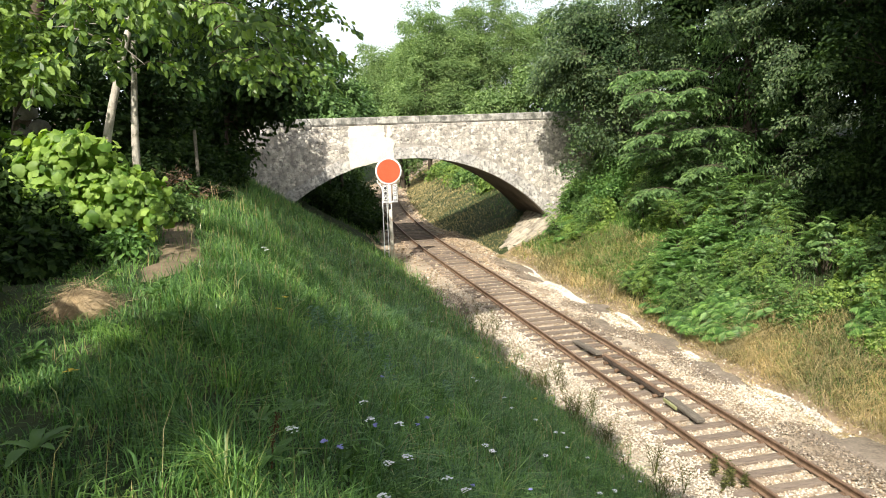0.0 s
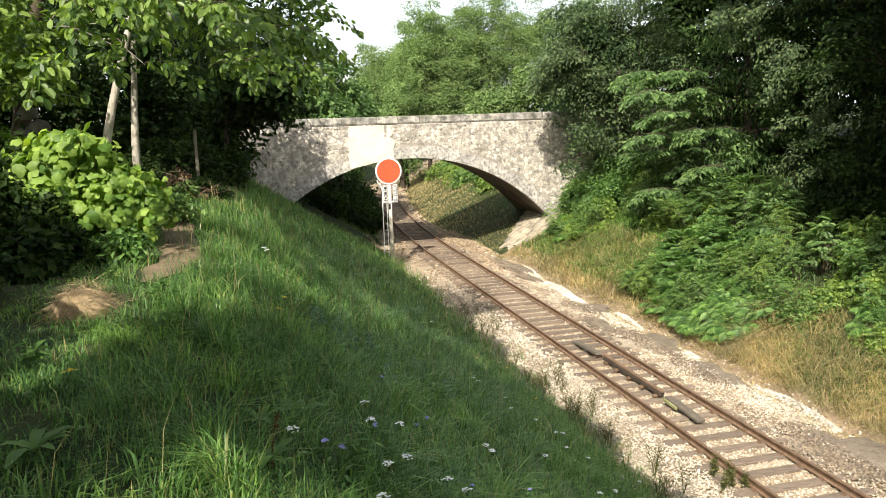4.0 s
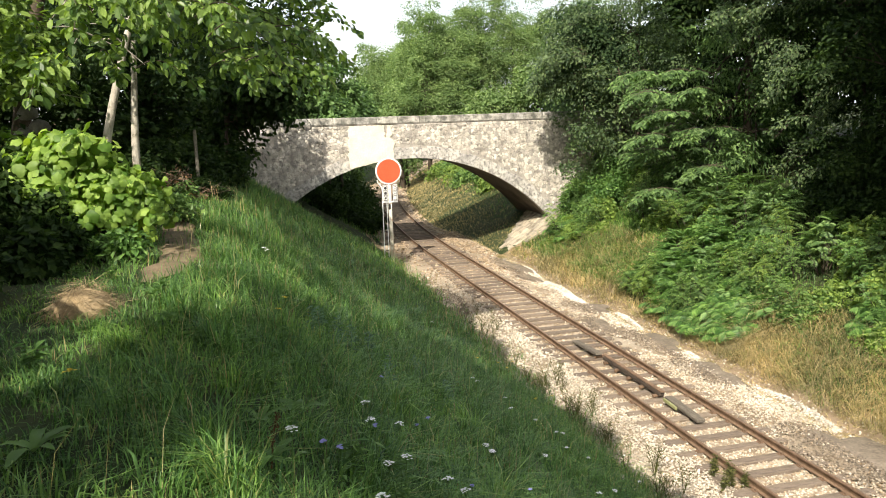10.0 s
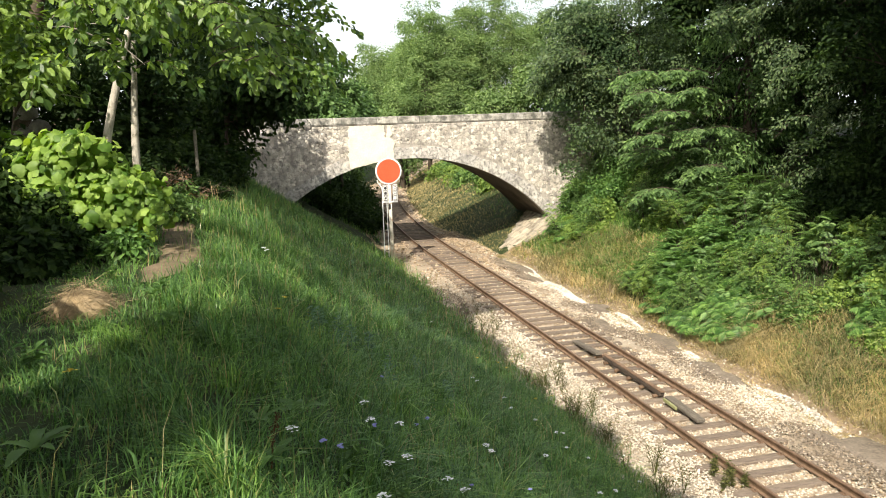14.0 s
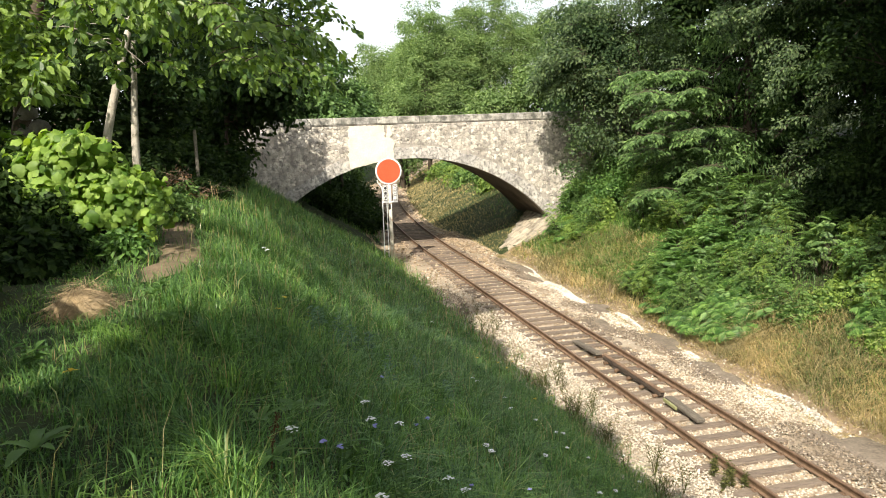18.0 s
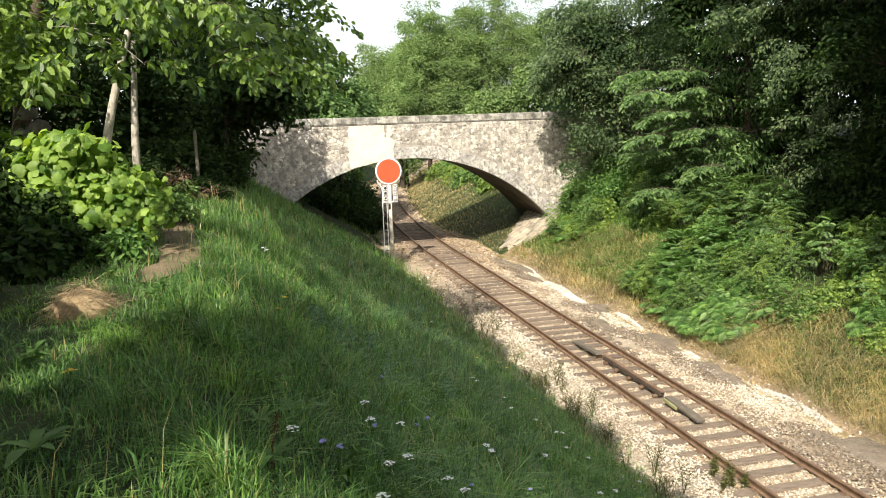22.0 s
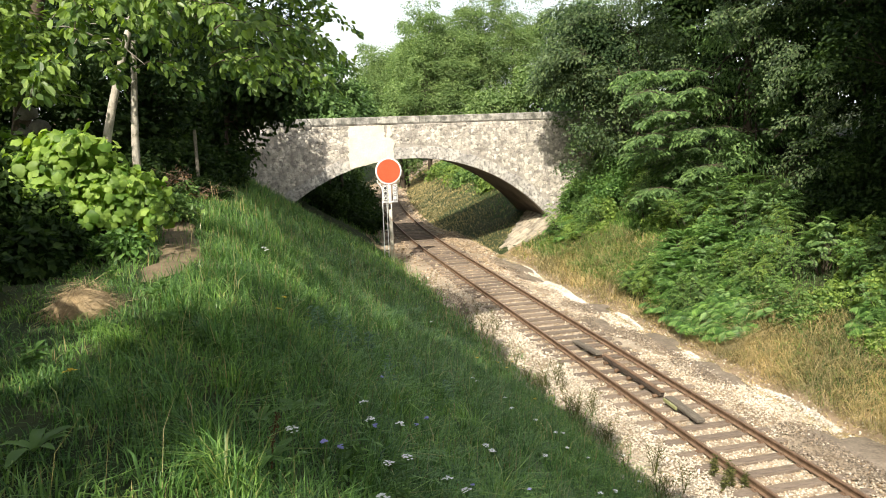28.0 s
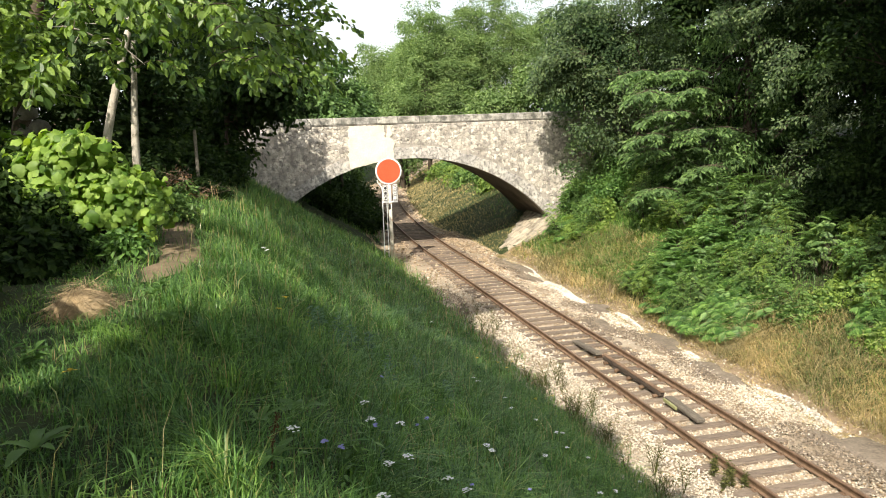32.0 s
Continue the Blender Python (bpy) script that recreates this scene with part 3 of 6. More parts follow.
def pebbles(X, Y, Z, size, seed):
    r = np.random.default_rng(seed)
    n = len(X)
    base = np.array([(1, 0, 0), (0, 1, 0), (-1, 0, 0), (0, -1, 0), (0, 0, 1), (0, 0, -1)], float)
    tri = np.array([(0, 1, 4), (1, 2, 4), (2, 3, 4), (3, 0, 4), (1, 0, 5), (2, 1, 5), (3, 2, 5), (0, 3, 5)])
    B = base[None] * (0.7 + 0.6 * r.random((n, 6, 1)))
    B[:, :4, 2] += r.uniform(-0.35, 0.35, (n, 4))
    a = r.random(n) * 6.283
    t = r.uniform(-0.6, 0.6, n)
    ca, sa, ct, st = np.cos(a), np.sin(a), np.cos(t), np.sin(t)
    x, y, z = B[:, :, 0], B[:, :, 1], B[:, :, 2] * 0.75
    y, z = y * ct[:, None] - z * st[:, None], y * st[:, None] + z * ct[:, None]
    x, y = x * ca[:, None] - y * sa[:, None], x * sa[:, None] + y * ca[:, None]
    V = np.stack([x, y, z], -1) * (size * (0.55 + 0.9 * r.random(n)))[:, None, None] + np.stack([X, Y, Z], -1)[:, None]
    F = (np.arange(n)[:, None, None] * 6 + tri[None]).reshape(-1, 3)
    return V.reshape(-1, 3), F


def bed_z(u, y):
    z = -0.36 - 0.1 * np.clip(np.abs(u) - 1.9, 0, 1) + 0.13 * np.clip(1 - np.abs((u - 0.25) / 2.75) ** 4, 0, 1)
    return z + 0.05 * np.exp(-((np.abs(u) - 1.35) / 0.55) ** 2)


PATCHES = [(12.15, 26.3, 0.85, 0.9), (12.3, 21.7, 0.75, 1.5), (11.95, 12.8, 1.05, 1.45), (12.2, 35.2, 0.65, 2.2), (11.9, 32.2, 0.5, 0.9), (12.2, 18.4, 0.7, 1.2), (11.3, 23.6, 0.4, 1.2), (7.1, 29.4, 0.7, 2.4)]
white, tan = [], []
for y0, y1, per, size in ((8, 20, 560, 0.0245), (20, 34, 220, 0.035), (34, 52, 90, 0.055), (52, 128, 24, 0.1)):
    n = int((y1 - y0) * 6.1 * per)
    Y = rng.uniform(y0, y1, n)
    U = rng.uniform(-3.1, 3.3, n)
    w = waves(U * 1.0, Y * 0.55, 1.6, 1.0)
    keep = ~((U > 1.0) & (U < 2.55) & (w > 0.5)) | (rng.random(n) < 0.12)
    for px_, py_, prx, pry in PATCHES:
        keep &= (((track_x(Y) + U - px_) / prx) ** 2 + ((Y - py_) / pry) ** 2 > 0.85) | (rng.random(n) < 0.14)
    inner = np.abs(U) < 0.72
    keep &= ~(inner & (Y > 21) & (rng.random(n) < 0.45))
    keep &= ~((Y > 48) & (U > 1.75))
    U, Y, w = U[keep], Y[keep], w[keep]
    inner = np.abs(U) < 0.72
    pw = np.where(U > 2.3, 1.1, np.where(U > 1.6, 0.75, np.where((U < -1.0) & (Y < 27), 0.95, 0.6))) - np.clip((Y - 30) / 25, 0, 0.4) - np.where(inner & (Y > 19), 0.4, 0) - 0.25 * (np.abs(np.abs(U) - 0.9) < 0.2)
    pw = np.where(Y > 33, pw * np.clip((40 - Y) / 9, 0.12, 1), pw)
    bare = (U < -0.8) & (Y > 27) & (rng.random(len(U)) < 0.6) | (Y > 36) & (rng.random(len(U)) < 0.45)
    U, Y, pw = U[~bare], Y[~bare], pw[~bare]
    iswhite = rng.random(len(U)) < pw
    for sel, out in ((iswhite, white), (~iswhite, tan)):
        z_ = bed_z(U[sel], Y[sel]) + 0.07 * np.exp(-((U[sel] - 2.75) / 0.28) ** 2) * np.clip(0.6 + waves(Y[sel], U[sel], 0.8, 2.0), 0, 1)
        z_ = np.where(U[sel] < -2.3, np.maximum(z_, lie(track_x(Y[sel]) + U[sel], Y[sel]) + 0.01), z_)
        out.append(pebbles(track_x(Y[sel]) + U[sel], Y[sel], z_ + rng.uniform(-0.01, 0.03, sel.sum()), size, int(y0) + sel.sum() % 97))
V, F = cat(white)
tagged(sheet("ballast", V, F, "stone_white"), "loose whitish limestone ballast along the rails", "ballast", kind="stuff")
V, F = cat(tan)
tagged(sheet("rusty_ballast", V, F, "stone_tan"), "loose rust-stained tan ballast between the rails", "ballast", kind="stuff")

piles = []
for y0, y1, hgt, at_u in ((14.0, 17.3, 0.17, 3.0), (23.1, 25.7, 0.14, 3.05), (27.2, 31.7, 0.12, 2.75), (32.2, 35.6, 0.1, 3.0), (19.6, 20.7, 0.1, 2.85)):
    n = int((y1 - y0) * 420)
    Y = rng.uniform(y0, y1, n)
    off = rng.normal(size=n) * 0.42 - 0.1
    lift = hgt * np.exp(-(off / 0.22) ** 2) * np.sin(np.pi * np.clip((Y - y0) / (y1 - y0), 0, 1)) ** 0.5
    U = at_u + 0.08 + off * 0.4 + 0.12 * np.sin(Y * 1.3)
    piles.append(pebbles(track_x(Y) + U, Y, bed_z(U, Y) + 0.04 + lift * rng.random(n) ** 0.4, 0.03, int(y0)))
V, F = cat(piles)
tagged(sheet("ballast_ridge", V, F, "stone_bright"), "low ridge of fresh white ballast along the verge", "ballast", kind="stuff")

# stones that strayed onto the verge
for mat_, words, cnt in (("stone_bright", "fresh white ballast strewn over the verge", 2800), ("stone_tan", "rust-stained ballast strewn over the verge", 6500)):
    Y = 8 + 30 * rng.random(cnt) ** 1.3
    U = 2.9 + rng.normal(size=cnt) * 0.38
    Z = lie(track_x(Y) + U, Y)
    V, F = pebbles(track_x(Y) + U, Y, np.maximum(Z + 0.06, bed_z(U, Y)) + rng.uniform(0, 0.02, cnt), 0.028, cnt)
    tagged(sheet("strewn_ballast", V, F, mat_), words, "ballast", kind="stuff")

# bare earth between the stones beside the track
for k, (x, y, rx_, ry_) in enumerate(PATCHES):
    V, F = [(x, y, float(bed_z(x - track_x(y), y)) + 0.05)], []
    for i in range(26):
        a = i / 26 * 6.2832
        q = 1 + 0.22 * math.sin(3 * a + k) + 0.14 * math.sin(7 * a + 2 * k)
        V.append((x + rx_ * q * math.cos(a), y + ry_ * q * math.sin(a), float(bed_z(x - track_x(y), y)) - 0.02))
    V += [(x + (vx - x) * 0.75, y + (vy - y) * 0.75, V[0][2] - 0.008) for vx, vy, _ in V[1:]]
    F += [(0, 27 + i, 27 + (i + 1) % 26) for i in range(26)]
    F += [(27 + i, 1 + i, 1 + (i + 1) % 26, 27 + (i + 1) % 26) for i in range(26)]
    tagged(poly("earth_patch", V, F, "earth", smooth=True), "bare grey-brown earth patch beside the ballast", "earth", "earth patches", "structure")

grit = []
for x, y, rx_, ry_ in PATCHES:
    n = int(rx_ * ry_ * 1300)
    a, q = rng.random(n) * 6.2832, rng.random(n) ** 0.5 * 1.25
    X, Y = x + rx_ * q * np.cos(a), y + ry_ * q * np.sin(a)
    grit.append(pebbles(X, Y, bed_z(X - track_x(Y), Y) + 0.05 + rng.uniform(-0.012, 0.012, n), 0.022, int(y)))
V, F = cat(grit)
tagged(sheet("grit", V, F, "stone_dark"), "earthy brown grit on the bare patches", "gravel", kind="stuff")

# the contact ramp in the middle of the track, on its wooden beams
ramp_at = empty("contact_ramp", (9.68, 17.9, 0), "long dark signal contact ramp between the rails", "contact ramp")
part("near_board", block(0.22, 1.45, 0.08, (0.02, -2.25, -0.04), 0.012, Matrix.Rotation(radians(2.5), 4, "X")), "dark_wood", ramp_at, "sloping weathered wooden end board")
part("board_side", block(0.05, 0.6, 0.08, (-0.125, -1.85, -0.05), 0.008, Matrix.Rotation(radians(2.5), 4, "X")), "moss_wood", ramp_at, "yellow-green painted side of the board")
part("contact_strip", block(0.11, 3.3, 0.04, (0.0, 0.35, 0.045), 0.01), "rail", ramp_at, "rusty metal contact strip")
part("beam", block(0.15, 3.2, 0.1, (0.0, 0.35, -0.03), 0.012), "tar_wood", ramp_at)
part("far_board", block(0.2, 1.7, 0.08, (-0.1, 3.0, -0.02), 0.012, Matrix.Rotation(radians(-3), 4, "X")), "dark_wood", ramp_at)
for yy in (-1.1, -0.4, 0.3, 1.0, 1.7, 2.3):
    part("bracket", block(0.3, 0.09, 0.07, (-0.02, yy, -0.1), 0.01), "rail", ramp_at)
    part("bracket_leg", block(0.05, 0.06, 0.1, (-0.13, yy, -0.12), 0.008), "rail", ramp_at)

# ---- the disc signal ----
SX, SY = 6.66, 37.5
SZ = float(lie(SX, SY))
signal = empty("disc_signal", (SX, SY, SZ), "round red disc railway signal with white rim on a post", "railway signal")
top = 4.48 - SZ
part("post", rod(bmesh.new(), (0.05, 0, -0.2), (0.0, 0, top - 0.7), 0.1, 0.085, 12), "post_paint", signal, "peeling white-painted signal post", True)
b = bmesh.new()
rod(b, (-0.02, -0.12, top), (-0.02, -0.095, top), 0.575, None, 48)
part("disc", b, "red", signal, "orange-red enamelled disc")
b = bmesh.new()
rod(b, (-0.02, -0.1, top), (-0.02, -0.07, top), 0.65, None, 48)
part("disc_rim", b, "white", signal, "white disc rim")
b = bmesh.new()
rod(b, (-0.02, -0.02, top - 0.95), (-0.02, -0.02, top + 0.72), 0.03)
part("disc_spindle", b, "white", signal)
for sx in (-0.22, 0.27):
    b = block(0.23, 0.05, 0.82, (sx, -0.1, top - 1.08), 0.04)
    lamp = part("lamp_plate", b, "white", signal, "white plate with dark round lamp openings")
    part("lamp_panel", block(0.185, 0.02, 0.77, (sx, -0.119, top - 1.08), 0.008), "grey_iron", lamp, "grey painted panel")
    for dz in (0.25, 0.0, -0.25):
        c = bmesh.new()
        rod(c, (sx, -0.135, top - 1.08 + dz), (sx, -0.118, top - 1.08 + dz), 0.085 if dz > -0.2 else 0.07, None, 16)
        part("lamp_opening", c, "black", lamp, "dark round opening")
        r0 = 0.088 if dz > -0.2 else 0.073
        ring = np.array([(sx + r0 * math.cos(q * math.pi / 12), -0.138, top - 1.08 + dz + r0 * math.sin(q * math.pi / 12)) for q in range(25)])
        sheet("lamp_ring", *tube(ring, np.full(25, 0.016), 6), "white", lamp, True)
        if sx > 0:
            c = bmesh.new()
            rod(c, (sx, -0.142, top - 1.08 + dz), (sx, -0.13, top - 1.08 + dz), 0.05, None, 12)
            part("lens_cap", c, "white", lamp)
    c = bmesh.new()
    rod(c, (sx, -0.02, top - 1.5), (sx, -0.02, top - 0.7), 0.06)
    part("lamp_body", c, "black", lamp, "dark lamp body")
b = block(0.74, 0.1, 0.07, (0.02, -0.04, top - 1.52), 0.01)
part("crossbar", b, "white", signal)
b = bmesh.new()
pts = [(-0.6, -0.05, top - 0.42), (-0.56, -0.05, top - 0.55), (-0.38, -0.05, top - 0.78), (-0.34, -0.05, top - 1.0), (-0.34, -0.05, top - 1.5)]
for p, q in zip(pts, pts[1:]):
    rod(b, p, q, 0.032)
part("side_arm", b, "white", signal, "bent white side arm")
b = block(0.1, 0.09, 0.3, (-0.02, -0.05, top - 1.75), 0.01)
part("bracket", b, "black", signal)
for sx in (-0.36, -0.15):
    b = block(0.04, 0.05, top - 1.5 + 0.1, (sx, -0.03, (top - 1.5) / 2), 0.006)
    part("ladder_rail", b, "white", signal)
for k in range(9):
    part("rung", rod(bmesh.new(), (-0.36, -0.03, 0.3 + k * 0.32), (-0.15, -0.03, 0.3 + k * 0.32), 0.022, None, 6), "black", signal)


# ---- trees and shrubs ----
def grow(name, base, height, crown, trunk_r, leaf, size, wide, nblob, per, label, category="tree", seed=1, bark="bark_dark", lean=(0, 0), broad=False, group="", blob_r=0.9, limbs=14, flat=0.7, hang=0.35, up=0.8, shell=0.55, keep=None, loose=0.4, fork=0.2, thick=0.4):
    """A tree: tapered trunk, limbs to the clumps of its crown, and the leaves of the clumps."""
    r = np.random.default_rng(seed)
    bx, by = base
    bz = float(lie(bx, by)) - 0.1
    cc, cr = np.array(crown[0], float), np.array(crown[1], float)
    d = unit(r.normal(size=(nblob * 4, 3))) * (r.random((nblob * 4, 1)) ** 0.33)
    d *= 0.86 + 0.3 * np.sin(d[:, :1] * 5 + seed) * np.cos(d[:, 1:2] * 4 + d[:, 2:3] * 3)
    B = cc + d * cr
    B = B[B[:, 2] > lie(B[:, 0], B[:, 1]) + 0.4]
    if keep is not None:
        B = B[keep(B)]
    B = B[:nblob]
    tree = empty(name, (bx, by, bz), label, category, group)
    org = np.array([bx, by, bz])
    n = 12
    s = np.linspace(0, 1, n)
    path = np.stack([lean[0] * s + 0.012 * height * np.sin(s * 5 + seed), lean[1] * s + 0.1 * np.cos(s * 4 + seed) - 0.1 * math.cos(seed), height * s], -1)
    path[:, 0] -= path[0, 0]
    V, F = tube(path, trunk_r * (1.15 - 0.95 * s) + 0.01, 10)
    sheet("trunk", V, F, bark, tree, True)
    for q in r.choice(len(B), min(limbs, len(B)), replace=False):
        sticks = []
        e = B[q] - org
        h0 = np.clip((e[2] - 0.35 * np.hypot(e[0], e[1])) / height, fork + (0.92 - fork) * r.random(), 0.95)
        a = np.array([np.interp(h0, s, path[:, k]) for k in range(3)])
        w = np.linspace(0, 1, 7)[:, None]
        mid = (a + e) / 2 + np.array([0, 0, 0.12 * np.linalg.norm(e - a)]) + r.normal(size=3) * 0.12
        pp = (1 - w) ** 2 * a + 2 * w * (1 - w) * mid + w ** 2 * e
        sticks.append(tube(pp, trunk_r * thick * (1.05 - w[:, 0]) + 0.005, 6))
        for _ in range(4):
            g = pp[4] if r.random() < 0.5 else pp[6]
            t = g + unit(r.normal(size=3)) * blob_r * 0.9
            sticks.append(tube(np.stack([g, (g + t) / 2 + r.normal(size=3) * 0.05, t]), np.array([0.016, 0.012, 0.005]) + trunk_r * 0.03, 4))
        V, F = cat(sticks)
        sheet("limb", V, F, bark, tree, True)
    P, dd = crown_points(r, B - org, blob_r * (0.6 + 0.7 * r.random(len(B))), per, shell, flat)
    if keep is not None:
        ok = keep(P + org)
        P, dd = P[ok], dd[ok]
    V, F = spray(r, P, dd, size, wide, broad, up, hang, loose)
    sheet("crown", V, F, leaf, tree)
    return tree


GAPS = [(-1.5, 7.4, 5.3, 0.75, 0.6), (-0.43, 3.76, 5.45, 0.5, 0.52), (-0.35, 18.0, 5.0, 0.85, 3.6), (-1.1, 10.3, 5.3, 0.45, 0.9), (-2.5, 12.1, 6.5, 1.55, 1.15), (-1.35, 6.25, 5.5, 0.42, 0.32), (-1.0, 5.1, 5.2, 0.3, 0.14), (0.25, 5.6, 5.0, 0.22, 0.14), (-0.75, 7.7, 5.5, 0.42, 0.36), (-1.3, 4.3, 5.3, 0.2, 0.14), (-0.85, 7.35, 5.4, 0.6, 0.42), (-0.45, 8.4, 5.3, 0.5, 0.45), (-1.4, 6.45, 5.4, 0.7, 0.42), (-1.5, 5.5, 5.4, 0.45, 0.32), (-1.6, 20.2, 5.7, 0.4, 0.5), (-0.55, 11.4, 5.2, 0.25, 1.0), (0.15, 9.4, 4.8, 0.2, 0.3), (-1.5, 5.4, 5.3, 0.2, 0.2)]


# beside the path: the broad-leaved tree whose boughs hang into the view
def clear_of_glade(P):
    ok = ~((P[:, 1] < 6) & (P[:, 2] < 8.7)) & ~((P[:, 1] < 9) & (P[:, 2] < 7.6)) & (P[:, 2] > 7.0 + 0.03 * P[:, 1])
    lower = (P[:, 1] > 2) & (P[:, 2] < 7.0 + 0.165 * P[:, 1])
    ok &= ~(lower & (P[:, 0] > 0.105 * P[:, 1] + 0.012 * P[:, 1] * np.sin(P[:, 2] * 5)))
    # the sun reaches the track
    k = P[:, 2] + 0.4
    sx, sy = P[:, 0] + 0.55 * k, P[:, 1] + 0.9 * k
    ok &= ~((sx > 7.45 + 0.25 * np.sin(sy * 1.7)) & (sy > 6) & (sy < 27))
    # gaps in the leaves through which the sun reaches the bank
    for gx, gy, gz, rx_, ry_ in GAPS:
        k = P[:, 2] - gz
        ok &= ((P[:, 0] + 0.55 * k - gx) / rx_) ** 2 + ((P[:, 1] + 0.9 * k - gy) / ry_) ** 2 > 1
    return ok


walnut = grow("tree", (-2.84, 15.5), 6.2, ((-2.9, 14.2, 9.1), (3.9, 3.4, 2.3)), 0.08, "walnut", 0.135, 0.3, 80, 190, "young broad-leaved tree with a pale trunk beside the path", seed=3, bark="bark_pale", lean=(1.55, 0.0), broad=True, group="bank trees", blob_r=0.75, limbs=5, fork=0.7, thick=0.1, keep=clear_of_glade)
grow("tree", (-2.55, 19.5), 6.6, ((-2.2, 20.5, 10.6), (4.8, 4.0, 3.0)), 0.085, "oak", 0.15, 0.32, 105, 200, "slim pale-trunked tree on the bank's top", seed=4, bark="bark_pale", lean=(0.1, 0.1), group="bank trees", blob_r=0.8, limbs=16, fork=0.65, thick=0.13, keep=clear_of_glade)
grow("tree", (0.6, -2.6), 7.0, ((0.0, 4.4, 10.6), (2.5, 3.6, 1.5)), 0.16, "walnut", 0.26, 0.34, 66, 230, "tall broad-leaved tree that shades the grassy bank", seed=8, group="bank trees", blob_r=0.75, limbs=16, keep=clear_of_glade, lean=(-0.2, 3.0))


# crown above the view, added to shade the slope and the canopy
grow("tree", (-4.6, 17.0), 8.0, ((-1.0, 12.6, 12.9), (3.6, 6.0, 1.3)), 0.17, "walnut", 0.24, 0.34, 110, 190, "unseen high crown added to shade the slope", seed=10, group="bank trees", blob_r=0.8, limbs=12, keep=clear_of_glade, lean=(1.6, -0.6), fork=0.8)
grow("tree", (-4.8, -2.5), 7.5, ((-3.9, 0.2, 11.0), (4.6, 4.2, 1.7)), 0.16, "walnut", 0.26, 0.34, 78, 140, "tall broad-leaved tree that shades the garden path", seed=9, group="bank trees", blob_r=0.75, limbs=16, keep=clear_of_glade, lean=(0.9, 1.2))


# unseen trees added left of and behind the camera to block light
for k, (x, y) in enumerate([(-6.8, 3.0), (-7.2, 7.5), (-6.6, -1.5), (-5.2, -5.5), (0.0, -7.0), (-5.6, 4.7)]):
    grow("tree", (x, y), 5.0, ((x, y, 8.0), (1.6, 2.2, 2.6)), 0.12, "hedge", 0.3, 0.4, 60, 130, "unseen dense tree added to darken the garden path", seed=120 + k, group="garden edge trees", blob_r=0.9, limbs=8)


# one more unseen crown, added to shade the ground before the vine bush
grow("tree", (-5.9, 6.2), 4.4, ((-5.3, 6.4, 9.2), (1.0, 1.1, 1.1)), 0.1, "hedge", 0.26, 0.4, 34, 130, "unseen dense tree added to darken the garden path", seed=131, group="garden edge trees", blob_r=0.6, limbs=8, keep=clear_of_glade)


# its hanging boughs
def bough(parent, start, end, count, size, seed, leaf="walnut", wide=0.3, broad=True, spread=0.16):
    r = np.random.default_rng(seed)
    a, e = np.array(start, float), np.array(end, float)
    w = np.linspace(0, 1, 9)[:, None]
    sag = np.linalg.norm(e - a)
    pp = a + (e - a) * w + np.array([0, 0, 0.16 * sag]) * (w * (1 - w) * 4) - a
    at = r.random(count) ** 0.7
    P = np.stack([np.interp(at, w[:, 0], pp[:, k]) for k in range(3)], -1)
    along = unit(e - a)
    out = r.normal(size=(count, 3)) * 0.8 + along
    P = P + unit(out) * spread * r.random((count, 1))
    N = r.normal(size=(count, 3)) * 0.45 + np.array([-0.25, -0.55, 0.75])
    D = out + np.array([0, 0, -0.75])
    ob = sheet("bough", *tube(pp, 0.009 - 0.006 * w[:, 0], 5), "bark_dark", parent, True)
    ob.location = a - np.array(parent.location)
    V, F = leaves(P, D, N, size * (0.6 + 0.7 * r.random(count)), wide, broad, 0.2)
    tagged(sheet("leafage", V, F, leaf, ob), kind="stuff")
    return ob


rb = np.random.default_rng(31)
boughs = []
for k in range(120):
    y = rb.uniform(7.6, 13.5)
    ra = rb.uniform(-0.37, 0.07)
    t = rb.uniform(0.035, 0.19)
    e = np.array([y * ra, y, 7.0 + y * t])
    back = np.array([(-2.9 - e[0]) * 0.25 + rb.normal() * 0.2, 0.9 + rb.random() * 0.6, 0.25 + 0.2 * rb.random()])
    if not clear_of_glade(np.array([e, e + back * 0.5])).all() or (ra > -0.14 and k % 5 < 3):
        continue
    boughs.append(bough(walnut, e + back, e, int(rb.integers(44, 72)), 0.135, 500 + k))

for k in range(20):
    y = rb.uniform(11.0, 16.0)
    e = np.array([y * rb.uniform(0.06, 0.145), y, 7.0 + y * rb.uniform(0.03, 0.12)])
    back = np.array([-0.8 - 0.4 * rb.random(), 0.6 * rb.normal(), 0.3 + 0.2 * rb.random()])
    boughs.append(bough(walnut, e + back, e, int(rb.integers(40, 60)), 0.115, 620 + k, "walnut", 0.32))
# garden edge trees: the gloom below the canopy is painted into their leaves
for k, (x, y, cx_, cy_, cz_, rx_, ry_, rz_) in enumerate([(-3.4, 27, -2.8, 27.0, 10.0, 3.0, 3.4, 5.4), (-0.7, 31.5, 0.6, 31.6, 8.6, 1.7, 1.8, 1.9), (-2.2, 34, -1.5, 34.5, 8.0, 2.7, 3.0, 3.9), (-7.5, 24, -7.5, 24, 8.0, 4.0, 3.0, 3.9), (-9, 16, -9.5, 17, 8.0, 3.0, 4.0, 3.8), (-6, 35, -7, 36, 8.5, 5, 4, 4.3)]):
    grow("tree", (x, y), rz_ * 1.3, ((cx_, cy_, cz_), (rx_, ry_, rz_)), 0.15, "hedge", 0.22, 0.36, 90, 150, "dense tree along the garden edge with shade-dark leaf colour", seed=20 + k, group="garden edge trees", blob_r=1.0, limbs=10)

